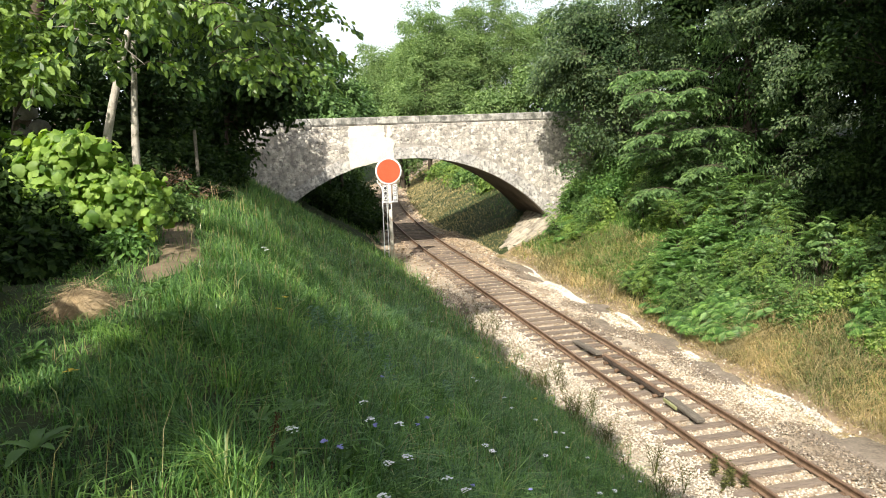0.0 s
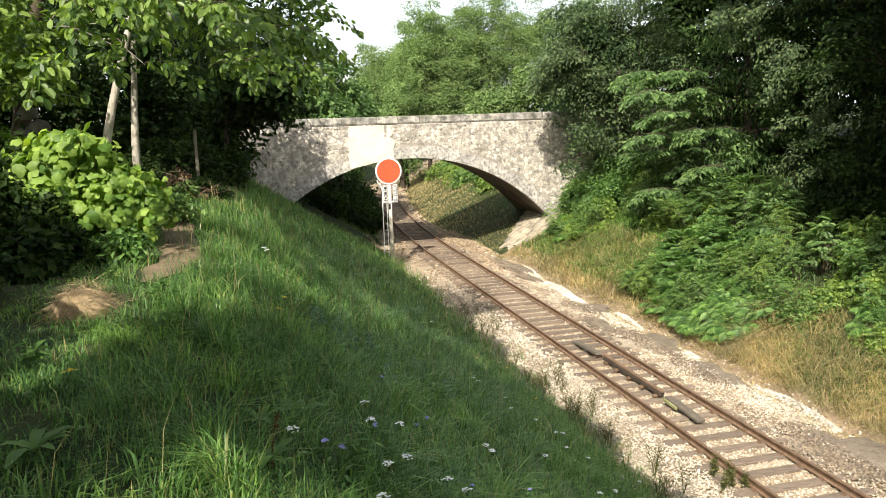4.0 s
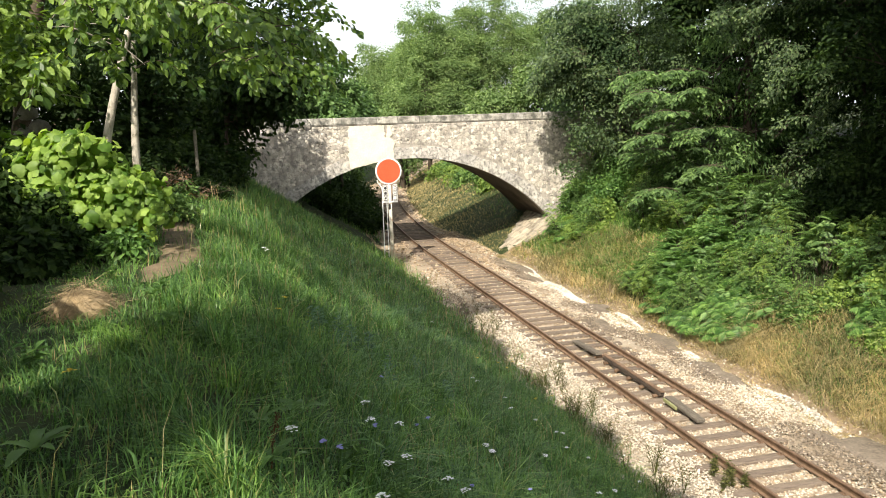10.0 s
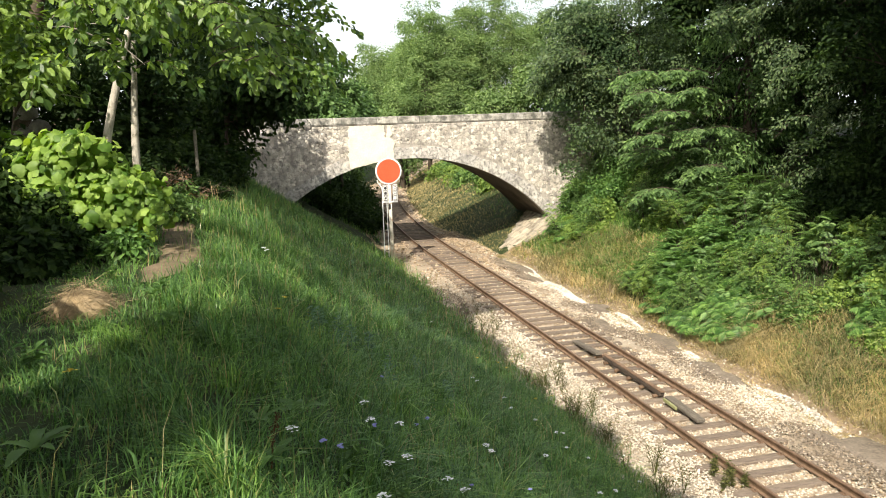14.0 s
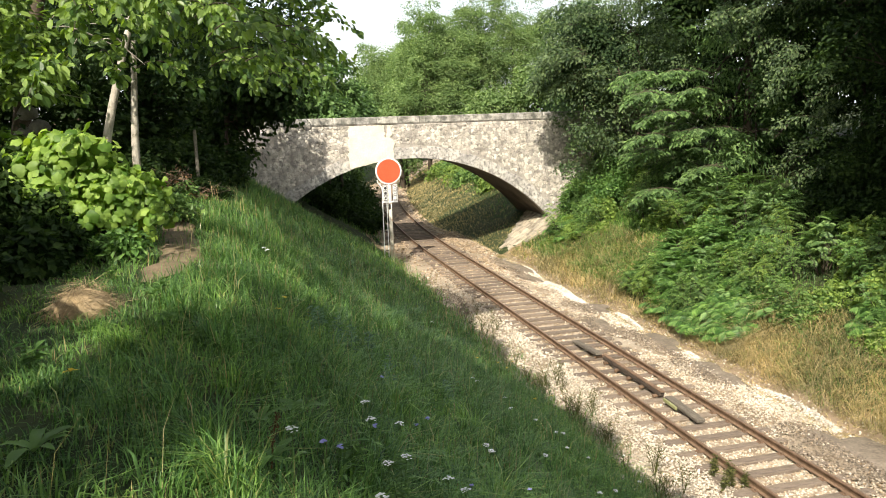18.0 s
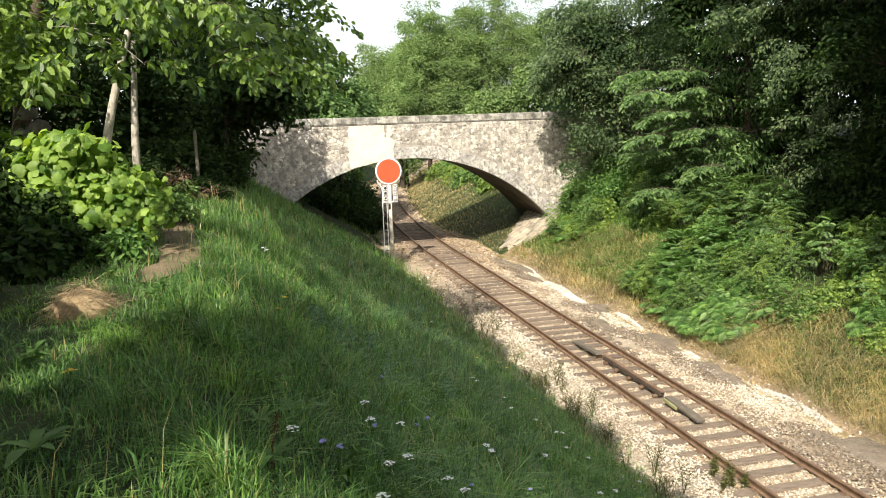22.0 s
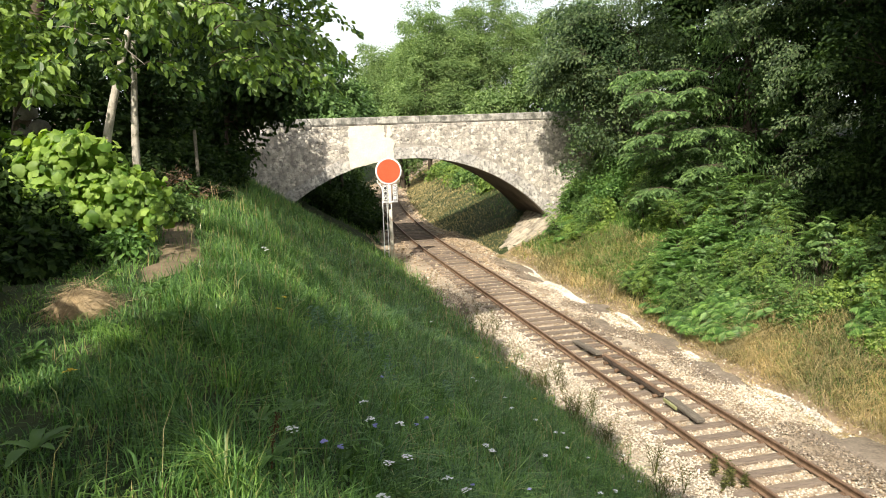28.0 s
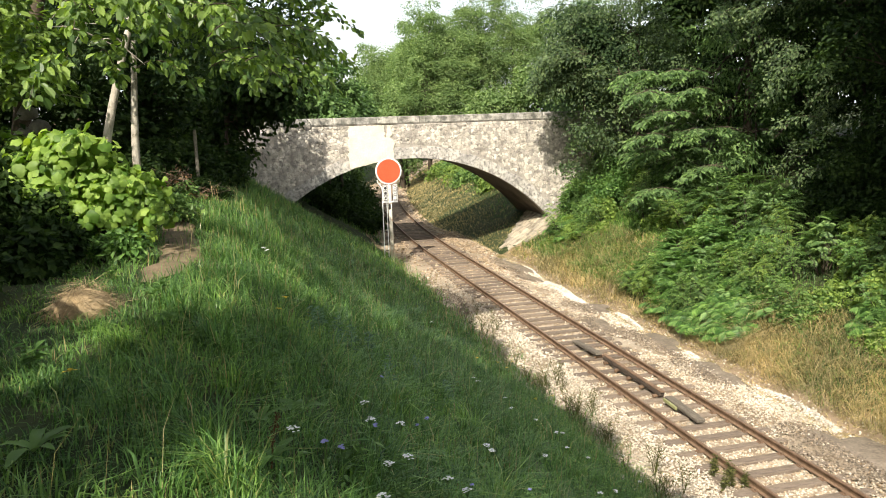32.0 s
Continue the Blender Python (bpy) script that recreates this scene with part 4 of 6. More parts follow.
# opposite bank
def sunny_gap(P):
    ok = np.ones(len(P), bool)
    for gx, gy, gz, rx_, ry_ in [(18.1, 29.6, 6.5, 1.5, 3.0), (17.9, 22.6, 7.0, 0.8, 1.0)]:
        k = P[:, 2] - gz
        ok &= (((P[:, 0] + 0.55 * k - gx) / rx_) ** 2 + ((P[:, 1] + 0.9 * k - gy) / ry_) ** 2 > 1) | (k < 3)
    return ok


# crowns with the hedge leaf have the bank's shade painted into their colour
RIGHT = [
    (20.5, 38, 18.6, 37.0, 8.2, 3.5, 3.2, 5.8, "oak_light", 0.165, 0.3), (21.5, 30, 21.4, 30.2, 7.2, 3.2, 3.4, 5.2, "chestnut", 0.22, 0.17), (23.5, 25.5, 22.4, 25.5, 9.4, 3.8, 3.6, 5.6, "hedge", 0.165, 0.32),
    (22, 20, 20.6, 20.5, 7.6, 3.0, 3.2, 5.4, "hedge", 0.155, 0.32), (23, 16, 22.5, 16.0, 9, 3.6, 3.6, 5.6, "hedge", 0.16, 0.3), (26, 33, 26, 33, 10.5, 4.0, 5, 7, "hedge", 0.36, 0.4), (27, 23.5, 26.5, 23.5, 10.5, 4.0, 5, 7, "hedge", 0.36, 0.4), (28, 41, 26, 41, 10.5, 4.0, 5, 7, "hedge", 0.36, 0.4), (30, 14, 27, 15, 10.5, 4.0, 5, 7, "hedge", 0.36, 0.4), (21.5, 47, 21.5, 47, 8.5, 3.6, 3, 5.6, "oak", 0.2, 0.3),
    # high or off-side crowns out of view, added here and below as occluders
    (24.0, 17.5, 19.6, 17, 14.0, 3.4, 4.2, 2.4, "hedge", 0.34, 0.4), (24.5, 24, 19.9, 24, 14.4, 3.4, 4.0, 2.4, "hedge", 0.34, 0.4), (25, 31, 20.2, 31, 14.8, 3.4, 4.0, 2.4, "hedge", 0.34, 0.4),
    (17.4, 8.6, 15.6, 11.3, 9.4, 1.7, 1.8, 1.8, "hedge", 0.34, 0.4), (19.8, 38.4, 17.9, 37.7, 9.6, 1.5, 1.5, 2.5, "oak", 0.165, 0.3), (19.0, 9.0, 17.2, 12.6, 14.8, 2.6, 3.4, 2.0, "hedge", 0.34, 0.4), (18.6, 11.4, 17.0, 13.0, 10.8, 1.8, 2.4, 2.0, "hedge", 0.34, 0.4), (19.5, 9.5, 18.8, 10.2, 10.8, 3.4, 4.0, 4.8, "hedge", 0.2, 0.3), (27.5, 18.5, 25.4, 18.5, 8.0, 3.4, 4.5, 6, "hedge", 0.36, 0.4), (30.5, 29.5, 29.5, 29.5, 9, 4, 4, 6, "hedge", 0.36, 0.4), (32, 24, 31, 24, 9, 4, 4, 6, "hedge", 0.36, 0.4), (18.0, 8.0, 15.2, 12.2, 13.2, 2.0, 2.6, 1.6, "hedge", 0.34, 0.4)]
bank_trees = []
for k, (x, y, cx_, cy_, cz_, rx_, ry_, rz_, leaf, size, wide) in enumerate(RIGHT):
    bank_trees.append(grow("tree", (x, y), max(rz_ * 1.5, cz_ - 4.5), ((cx_, cy_, cz_), (rx_, ry_, rz_)), 0.2, leaf, size, wide, 70, 300 if size < 0.17 else (170 if leaf == "chestnut" else 190), "leafy green deciduous tree on the opposite bank", seed=40 + k, group="opposite bank trees", blob_r=1.05 if leaf != "chestnut" else 1.25, limbs=14, keep=sunny_gap, hang=0.55 if leaf != "chestnut" else 1.0, flat=0.6 if leaf != "chestnut" else 0.3))

def fan_bough(parent, start, end, size, seed, leaf, wide):
    """A flat drooping bough: a stem with side twigs in one plane and paired hanging leaves."""
    r = np.random.default_rng(seed)
    a, e = np.array(start, float), np.array(end, float)
    w = np.linspace(0, 1, 9)
    length = np.linalg.norm(e - a)
    pp = (e - a) * w[:, None] + np.array([0, 0, 0.2 * length]) * (w * (1 - w) * 4)[:, None]
    along = unit(e - a)
    side = unit(np.cross(along, (0, 0, 1.0)))
    sticks, P, D, N = [tube(pp, 0.016 - 0.012 * w, 5)], [], [], []
    for q in range(11):
        t = 0.15 + 0.85 * (q + r.random() * 0.5) / 11
        p = np.array([np.interp(t, w, pp[:, c]) for c in range(3)])
        for sg in (-1, 1):
            d = unit(side * sg * r.uniform(0.6, 1.0) + along * r.uniform(0.5, 0.9) + np.array([0, 0, r.uniform(-0.25, 0.1)]))
            reach = length * (0.42 - 0.25 * t) * r.uniform(0.7, 1.2)
            q_ = p + d * reach + np.array([0, 0, -0.12 * reach])
            sticks.append(tube(np.stack([p, (p + q_) / 2 + np.array([0, 0, 0.04 * reach]), q_]), [0.006, 0.004, 0.002], 3))
            for f in np.arange(0.15, 1.02, 0.1 / max(reach, 0.1)):
                for lr in (-1, 1):
                    P.append(p + (q_ - p) * f)
                    D.append(np.cross(d, (0, 0, 1.0)) * lr * 0.8 + d * 0.7 + np.array([0, 0, -0.35]) + r.normal(size=3) * 0.22)
                    N.append(np.array([-0.2, -0.35, 1.0]) + r.normal(size=3) * 0.3)
    ob = sheet("bough", *cat(sticks), "bark_dark", parent, True)
    ob.location = a - np.array(parent.location)
    n = len(P)
    V, F = leaves(np.array(P), np.array(D), np.array(N), size * (0.65 + 0.6 * r.random(n)), wide, False, 0.25)
    tagged(sheet("leafage", V, F, leaf, ob), kind="stuff")
    return ob


# sunlit boughs of the opposite bank
far_boughs = []
for k in range(46):
    tier = k % 7
    y = rb.uniform(28.2, 32.6)
    e = np.array([y * (0.5 + 0.012 * (6 - tier) * rb.random() + rb.uniform(0.0, 0.1)), y, 3.3 + tier * 0.78 + rb.uniform(-0.12, 0.12)])
    back = np.array([1.5 + 0.6 * rb.random(), 0.45 * rb.normal() + 0.3, 0.35 + 0.2 * rb.random()])
    far_boughs.append(fan_bough(bank_trees[1], e + back, e, 0.25, 700 + k, "chestnut", 0.19))
# pale leaf colour on dark crowns paints these boughs as lit
for k in range(24):
    y = rb.uniform(21.2, 24.0)
    ra = rb.uniform(0.735, 0.865)
    e = np.array([y * ra, y, 4.6 + 4.2 * rb.random() - 3.0 * (ra - 0.735)])
    back = np.array([0.8 + 0.6 * rb.random(), 0.4 * rb.normal(), 0.3 + 0.3 * rb.random()])
    far_boughs.append(bough(bank_trees[3], e + back, e, int(rb.integers(90, 140)), 0.12, 800 + k, "oak_light", 0.3, False, 0.34))
for k in range(20):
    y = rb.uniform(24.5, 28.0)
    e = np.array([y * rb.uniform(0.62, 0.8), y, rb.uniform(8.8, 11.4)])
    back = np.array([1.0 + 0.6 * rb.random(), 0.4 * rb.normal(), 0.3 + 0.3 * rb.random()])
    far_boughs.append(bough(bank_trees[2], e + back, e, int(rb.integers(90, 140)), 0.13, 830 + k, "oak_light", 0.3, False, 0.36))
# the oak's boughs over the end of the bridge
for k in range(26):
    y = rb.uniform(36.0, 38.6)
    e = np.array([y * rb.uniform(0.385, 0.45), y, rb.uniform(7.4, 12.0)])
    back = np.array([1.6 + 0.8 * rb.random(), 0.5 * rb.normal(), 0.4 + 0.4 * rb.random()])
    far_boughs.append(bough(bank_trees[0], e + back, e, int(rb.integers(130, 190)), 0.16, 860 + k, "oak_light" if k % 3 else "oak", 0.3, False, 0.5))

for k in range(16):
    y = rb.uniform(35.6, 37.8)
    e = np.array([y * rb.uniform(0.372, 0.41), y, rb.uniform(7.7, 9.8)])
    back = np.array([1.8 + 0.8 * rb.random(), 0.4 * rb.normal(), 0.5 + 0.4 * rb.random()])
    far_boughs.append(bough(bank_trees[0], e + back, e, int(rb.integers(170, 230)), 0.17, 900 + k, "oak_light", 0.32, False, 0.5))
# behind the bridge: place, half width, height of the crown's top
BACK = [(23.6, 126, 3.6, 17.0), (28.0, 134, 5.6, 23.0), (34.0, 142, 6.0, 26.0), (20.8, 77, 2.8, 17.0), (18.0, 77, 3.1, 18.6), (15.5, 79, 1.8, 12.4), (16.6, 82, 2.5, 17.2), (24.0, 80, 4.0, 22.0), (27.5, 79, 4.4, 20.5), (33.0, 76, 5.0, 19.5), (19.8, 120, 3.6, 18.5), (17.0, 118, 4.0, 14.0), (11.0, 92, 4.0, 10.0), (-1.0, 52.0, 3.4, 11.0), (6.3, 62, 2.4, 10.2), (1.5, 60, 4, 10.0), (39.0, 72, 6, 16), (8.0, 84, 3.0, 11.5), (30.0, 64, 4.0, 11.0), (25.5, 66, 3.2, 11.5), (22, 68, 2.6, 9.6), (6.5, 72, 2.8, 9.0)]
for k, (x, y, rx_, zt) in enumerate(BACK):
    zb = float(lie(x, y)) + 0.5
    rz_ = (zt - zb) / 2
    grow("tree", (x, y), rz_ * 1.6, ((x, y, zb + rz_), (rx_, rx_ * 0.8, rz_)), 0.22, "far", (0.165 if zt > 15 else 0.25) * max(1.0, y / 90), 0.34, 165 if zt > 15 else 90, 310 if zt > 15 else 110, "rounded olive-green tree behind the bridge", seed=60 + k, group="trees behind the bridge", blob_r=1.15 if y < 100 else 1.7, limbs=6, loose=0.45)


for k, (x, y, top_) in enumerate([(4.4, 50.0, 10.6), (6.6, 56.0, 9.3), (6.6, 64.0, 8.8), (3.0, 58.0, 9.6), (5.2, 53.0, 9.2)]):
    grow("tree", (x, y), 6.5, ((x, y, (top_ + 4.8) / 2), (3.0, 3.2, (top_ - 4.8) / 2)), 0.12, "chestnut", 0.3, 0.3, 95, 150, "leafy green tree on the bank behind the bridge", seed=90 + k, group="trees behind the bridge", blob_r=0.95, limbs=8)


def shrub(name, at, radius, leaf, size, wide, nblob, per, label, seed, group="", broad=False, category="shrub", hang=0.25, flat=0.8, blob_r=0.35, low=0.12):
    r = np.random.default_rng(seed)
    x, y = at
    z = float(lie(x, y))
    rad = np.array(radius, float)
    d = unit(r.normal(size=(nblob, 3))) * r.random((nblob, 1)) ** 0.45
    d[:, 2] = np.abs(d[:, 2])
    B = d * rad
    ob = empty(name, (x, y, z), label, category, group)
    g = lie(x + B[:, 0], y + B[:, 1]) - z
    B[:, 2] += g + low
    sticks = []
    for q in r.choice(nblob, min(12, nblob), replace=False):
        a = np.array([B[q, 0] * 0.25, B[q, 1] * 0.25, 0.0])
        a[2] = float(lie(x + a[0], y + a[1])) - z - 0.05
        sticks.append(tube(np.stack([a, (a + B[q]) / 2 + r.normal(size=3) * 0.07, B[q]]), [0.018, 0.012, 0.005], 5))
    V, F = cat(sticks)
    sheet("woody_base", V, F, "bark_dark", ob)
    P, dd = crown_points(r, B, blob_r * (0.6 + 0.8 * r.random(nblob)), per, 0.5, flat)
    P[:, 2] = np.maximum(P[:, 2], lie(x + P[:, 0], y + P[:, 1]) - z + 0.03)
    if broad:
        n = len(P)
        N = dd * 0.8 + r.normal(size=(n, 3)) * 0.5 + np.array([-0.1, -0.35, 0.6])
        D = np.cross(N, r.normal(size=(n, 3))) + dd * 0.4 + np.array([0, 0, -0.8])
        V, F = lobed(P, D, N, size * (0.55 + 0.75 * r.random(n)))
    else:
        V, F = spray(r, P, dd, size, wide, False, 0.7, hang, 0.65)
    sheet("foliage", V, F, leaf, ob, broad)
    return ob


shrub("vine_bush", (-2.44, 12.1), (0.46, 0.45, 1.35), "vine", 0.15, 0.5, 32, 46, "tall bright lime-green broad-leaved vine bush", 5, "vine bushes", broad=True, category="bush", hang=0.5, blob_r=0.36, low=0.62)
shrub("vine_bush", (-1.9, 12.0), (0.5, 0.5, 0.78), "vine", 0.145, 0.5, 24, 44, "low bright lime-green broad-leaved vine bush", 6, "vine bushes", broad=True, category="bush", hang=0.5, blob_r=0.32, low=0.45)
shrub("vine_bush", (-2.95, 12.3), (0.42, 0.4, 0.8), "vine", 0.155, 0.5, 20, 42, "pale lime-green broad-leaved vine bush beside the hedge", 9, "vine bushes", broad=True, category="bush", hang=0.5, blob_r=0.3, low=0.6)
shrub("vine_bush", (-3.75, 13.6), (0.4, 0.4, 0.5), "vine", 0.17, 0.5, 11, 30, "small pale lime-green vine bush behind the hedge", 8, "vine bushes", broad=True, category="bush", hang=0.5, blob_r=0.28, low=1.15)
# thicket leaves coloured near black for the shade beyond the arch
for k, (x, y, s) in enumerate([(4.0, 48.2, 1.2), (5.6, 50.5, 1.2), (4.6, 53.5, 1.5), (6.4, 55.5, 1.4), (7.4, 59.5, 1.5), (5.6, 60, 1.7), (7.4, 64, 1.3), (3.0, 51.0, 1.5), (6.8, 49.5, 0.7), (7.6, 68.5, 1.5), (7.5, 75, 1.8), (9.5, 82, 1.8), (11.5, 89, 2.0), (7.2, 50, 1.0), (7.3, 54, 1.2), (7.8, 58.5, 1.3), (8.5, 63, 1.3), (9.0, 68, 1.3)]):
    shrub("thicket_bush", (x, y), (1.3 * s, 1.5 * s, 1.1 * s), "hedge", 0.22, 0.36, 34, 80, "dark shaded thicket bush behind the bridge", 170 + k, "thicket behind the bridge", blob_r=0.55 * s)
# low hedge, its leaf colour darkened to hold the shade at the left
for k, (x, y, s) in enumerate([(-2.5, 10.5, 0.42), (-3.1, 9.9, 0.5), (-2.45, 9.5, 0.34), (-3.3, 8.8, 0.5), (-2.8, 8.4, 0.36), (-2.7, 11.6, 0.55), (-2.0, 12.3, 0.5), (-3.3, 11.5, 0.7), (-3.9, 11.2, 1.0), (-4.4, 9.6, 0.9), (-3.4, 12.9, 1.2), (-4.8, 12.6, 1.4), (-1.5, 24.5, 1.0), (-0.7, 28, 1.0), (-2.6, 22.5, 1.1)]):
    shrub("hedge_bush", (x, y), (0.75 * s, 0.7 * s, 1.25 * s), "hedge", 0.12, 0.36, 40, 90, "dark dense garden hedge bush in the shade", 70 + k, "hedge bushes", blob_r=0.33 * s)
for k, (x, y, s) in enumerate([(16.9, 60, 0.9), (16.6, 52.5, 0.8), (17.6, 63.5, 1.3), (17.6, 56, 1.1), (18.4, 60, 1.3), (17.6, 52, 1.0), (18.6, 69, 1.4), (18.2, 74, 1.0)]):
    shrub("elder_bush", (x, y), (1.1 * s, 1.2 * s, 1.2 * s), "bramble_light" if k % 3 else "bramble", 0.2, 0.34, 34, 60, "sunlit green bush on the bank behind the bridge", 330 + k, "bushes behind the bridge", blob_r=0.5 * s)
# shade below the trees painted into these leaves as well
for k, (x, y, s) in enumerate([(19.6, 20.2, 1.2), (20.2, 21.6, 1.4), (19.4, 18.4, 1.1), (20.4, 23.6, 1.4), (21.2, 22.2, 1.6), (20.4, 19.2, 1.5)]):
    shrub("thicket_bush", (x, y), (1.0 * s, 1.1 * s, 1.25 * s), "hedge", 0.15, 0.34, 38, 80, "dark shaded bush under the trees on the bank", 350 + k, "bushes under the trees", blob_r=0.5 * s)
rs = np.random.default_rng(77)
for k, (x, y, s) in enumerate([(17.5, 37.6, 1.5), (17.8, 35.8, 1.7), (17.4, 39.0, 1.2), (18.6, 36.5, 2.2), (16.8, 36.3, 0.9)]):
    shrub("elder_bush", (x, y), (0.9 * s, 0.9 * s, 1.1 * s), "fern" if k % 2 else "bramble", 0.14, 0.32, 40, 120, "fresh green leafy bush beside the bridge", 90 + k, "bushes beside the bridge", blob_r=0.4 * s)
for k, (x, y, s) in enumerate([(14.6, 36.3, 0.36), (15.9, 37.4, 0.5), (15.5, 35.6, 0.45), (16.2, 34.2, 0.6)]):
    shrub("verge_bush", (x, y), (1.1 * s, 1.2 * s, 0.9 * s), "bramble_light", 0.12, 0.34, 24, 60, "low bright green bush beside the stone pitching", 205 + k, "bushes beside the bridge", blob_r=0.42 * s)
for k in range(5):
    y = rs.uniform(13.5, 20)
    x = float(track_x(y)) + rs.uniform(5.3, 6.6)
    s = rs.uniform(0.4, 0.75)
    shrub("bramble_bush", (x, y), (1.1 * s, 1.2 * s, 0.9 * s), ["bramble", "bramble_light"][k % 2], 0.1, 0.34, 26, 50, "low olive-green bramble bush in dry grass", 210 + k, "brambles", blob_r=0.42 * s)
held = []
for k in range(600):
    y, u = rs.uniform(13, 38.5), rs.uniform(5.6, 9.4)
    if (26.5 < y < 34.5 and u < 7.9) or (y < 20 and u < 6.6) or (y > 34 and u < 7.0) or (21 < y < 27.5 and u < 7.2):
        continue
    if y < 24 and u > 8.3:
        continue
    if any((y - a) ** 2 + (1.2 * (u - b)) ** 2 < 2.1 for a, b in held):
        continue
    held.append((y, u))
for k, (y, u) in enumerate(held):
    x = float(track_x(y)) + u
    leaf = ["bramble", "bramble_light", "fern", "bramble_light", "bramble"][k % 5]
    s = rs.uniform(0.65, 1.15) * (0.8 if y < 24 else 1.0)
    shrub("bramble_bush", (x, y), (0.9 * s, 0.95 * s, rs.uniform(0.9, 1.7) * s), leaf, rs.choice([0.12, 0.15, 0.18]), 0.34, 30, 50, "tangled green bramble bush on the opposite bank", 100 + k, "brambles", blob_r=0.36 * s)


def frond_shrub(at, radius, count, length, leaf, label, seed, low=0.1):
    """A shrub of long pinnate leaves that arch out of its stems in tiers."""
    r = np.random.default_rng(seed)
    x, y = at
    z = float(lie(x, y))
    ob = empty("feathery_shrub", (x, y, z), label, "shrub", "feathery shrubs")
    rad = np.array(radius, float)
    d = unit(r.normal(size=(count, 3)))
    d[:, 2] = np.abs(d[:, 2])
    root = d * rad * (0.45 + 0.45 * r.random((count, 1)))
    root[:, 2] = lie(x + root[:, 0], y + root[:, 1]) - z + low + np.round(d[:, 2] * 4) / 4 * rad[2] * 0.9 + r.normal(size=count) * 0.04
    sticks = []
    for q in range(10):
        a = np.array([root[q, 0] * 0.2, root[q, 1] * 0.2, 0.0])
        a[2] = float(lie(x + a[0], y + a[1])) - z - 0.05
        sticks.append(tube(np.stack([a, (a + root[q]) / 2 + r.normal(size=3) * 0.05, root[q]]), [0.02, 0.014, 0.006], 5))
    sheet("woody_base", *cat(sticks), "bark_dark", ob)
    A = d * np.array([1, 1, 0.25]) + r.normal(size=(count, 3)) * 0.25
    A[:, 2] += 0.15
    A = unit(A)
    L = length * r.uniform(0.65, 1.2, count)
    S = unit(np.cross(A, (0, 0, 1.0)))
    P, D, N, Ls = [], [], [], []
    for q in range(9):
        f = (q + 1) / 9
        c = root + A * (L * f)[:, None] - np.array([0, 0, 0.45]) * (L * f ** 2)[:, None]
        for sg in ((-1, 1) if q < 8 else (0,)):
            P.append(c)
            D.append(S * sg + A * (0.45 if sg else 1.0) - np.array([0, 0, 0.2]))
            N.append(np.array([0, 0, 1.0]) + A * 0.35 + r.normal(size=(count, 3)) * 0.18)
            Ls.append(L * 0.36 * math.sin(math.pi * (0.25 + 0.62 * f)) * r.uniform(0.85, 1.15, count))
    V, F = leaves(np.concatenate(P), np.concatenate(D), np.concatenate(N), np.concatenate(Ls), 0.17, False, 0.25)
    sheet("foliage", V, F, leaf, ob)
    return ob


for k, (y, u, s) in enumerate([(26.4, 4.9, 0.75), (25.3, 5.2, 0.95), (24.0, 5.0, 0.9), (22.9, 4.7, 0.75), (26.2, 6.2, 1.1), (24.8, 6.5, 1.2), (23.2, 6.2, 1.0)]):
    frond_shrub((float(track_x(y)) + u, y), (0.75 * s, 0.8 * s, 1.05 * s), int(120 * s + 30), 0.62, "fern" if k % 3 else "bramble", "dense green shrub with long feathery leaves on the bank", 240 + k)
for k, (y, u, s) in enumerate([(27.2, 8.3, 1.1), (25.4, 8.6, 1.2), (23.6, 8.2, 1.1), (20.2, 7.6, 0.8), (30.5, 8.9, 1.0), (18.0, 7.6, 0.8)]):
    frond_shrub((float(track_x(y)) + u, y), (0.85 * s, 0.9 * s, 1.3 * s), int(130 * s), 0.5, "bramble" if k % 2 else "chestnut", "tall pinnate-leaved shrub under the trees on the bank", 260 + k, 0.75)


# feathery saplings that stand out of the brambles
def sapling(leaf, seed):
    r = np.random.default_rng(seed)
    ob = empty("sapling", (0, 0, 0), "feathery green sapling with arching stems on the bank", "sapling", "saplings")
    for k in range(6):
        a = r.random() * 6.283
        h, out = r.uniform(0.9, 1.7), r.uniform(0.3, 0.9)
        w = np.linspace(0, 1, 9)
        path = np.stack([np.cos(a) * out * w ** 1.6, np.sin(a) * out * w ** 1.6, h * (1.25 * w - 0.3 * w ** 3) - 0.05], -1)
        stem = sheet("stem", *tube(path, 0.012 - 0.009 * w, 5), "bark_dark", ob, True)
        P, D, N, Ls = [], [], [], []
        for q in range(13):
            t = 0.25 + 0.75 * (q + r.random() * 0.6) / 13.5
            p = np.array([np.interp(t, w, path[:, c]) for c in range(3)])
            b = a + 2.4 * q + r.uniform(-0.4, 0.4)
            ax = unit(np.array([np.cos(b), np.sin(b), r.uniform(0.0, 0.5)]))
            sd = np.cross(ax, (0, 0, 1.0))
            LL = r.uniform(0.24, 0.42)
            for i in range(6):
                c = p + ax * LL * (0.25 + 0.75 * i / 5) - np.array([0, 0, 0.12 * LL * (i / 5) ** 2 * 4])
                for sg in ((-1, 1) if i < 5 else (0,)):
                    P.append(c)
                    D.append(sd * sg + ax * (0.35 if sg else 1.0))
                    N.append(np.array([0, 0, 1.0]) + ax * 0.4 + r.normal(size=3) * 0.2)
                    Ls.append(LL * 0.3 * (1 - 0.1 * i) * r.uniform(0.8, 1.2))
        V, F = leaves(np.array(P), np.array(D), np.array(N), np.array(Ls), 0.24, False, 0.2)
        tagged(sheet("foliage", V, F, leaf, stem), kind="stuff")
    return ob


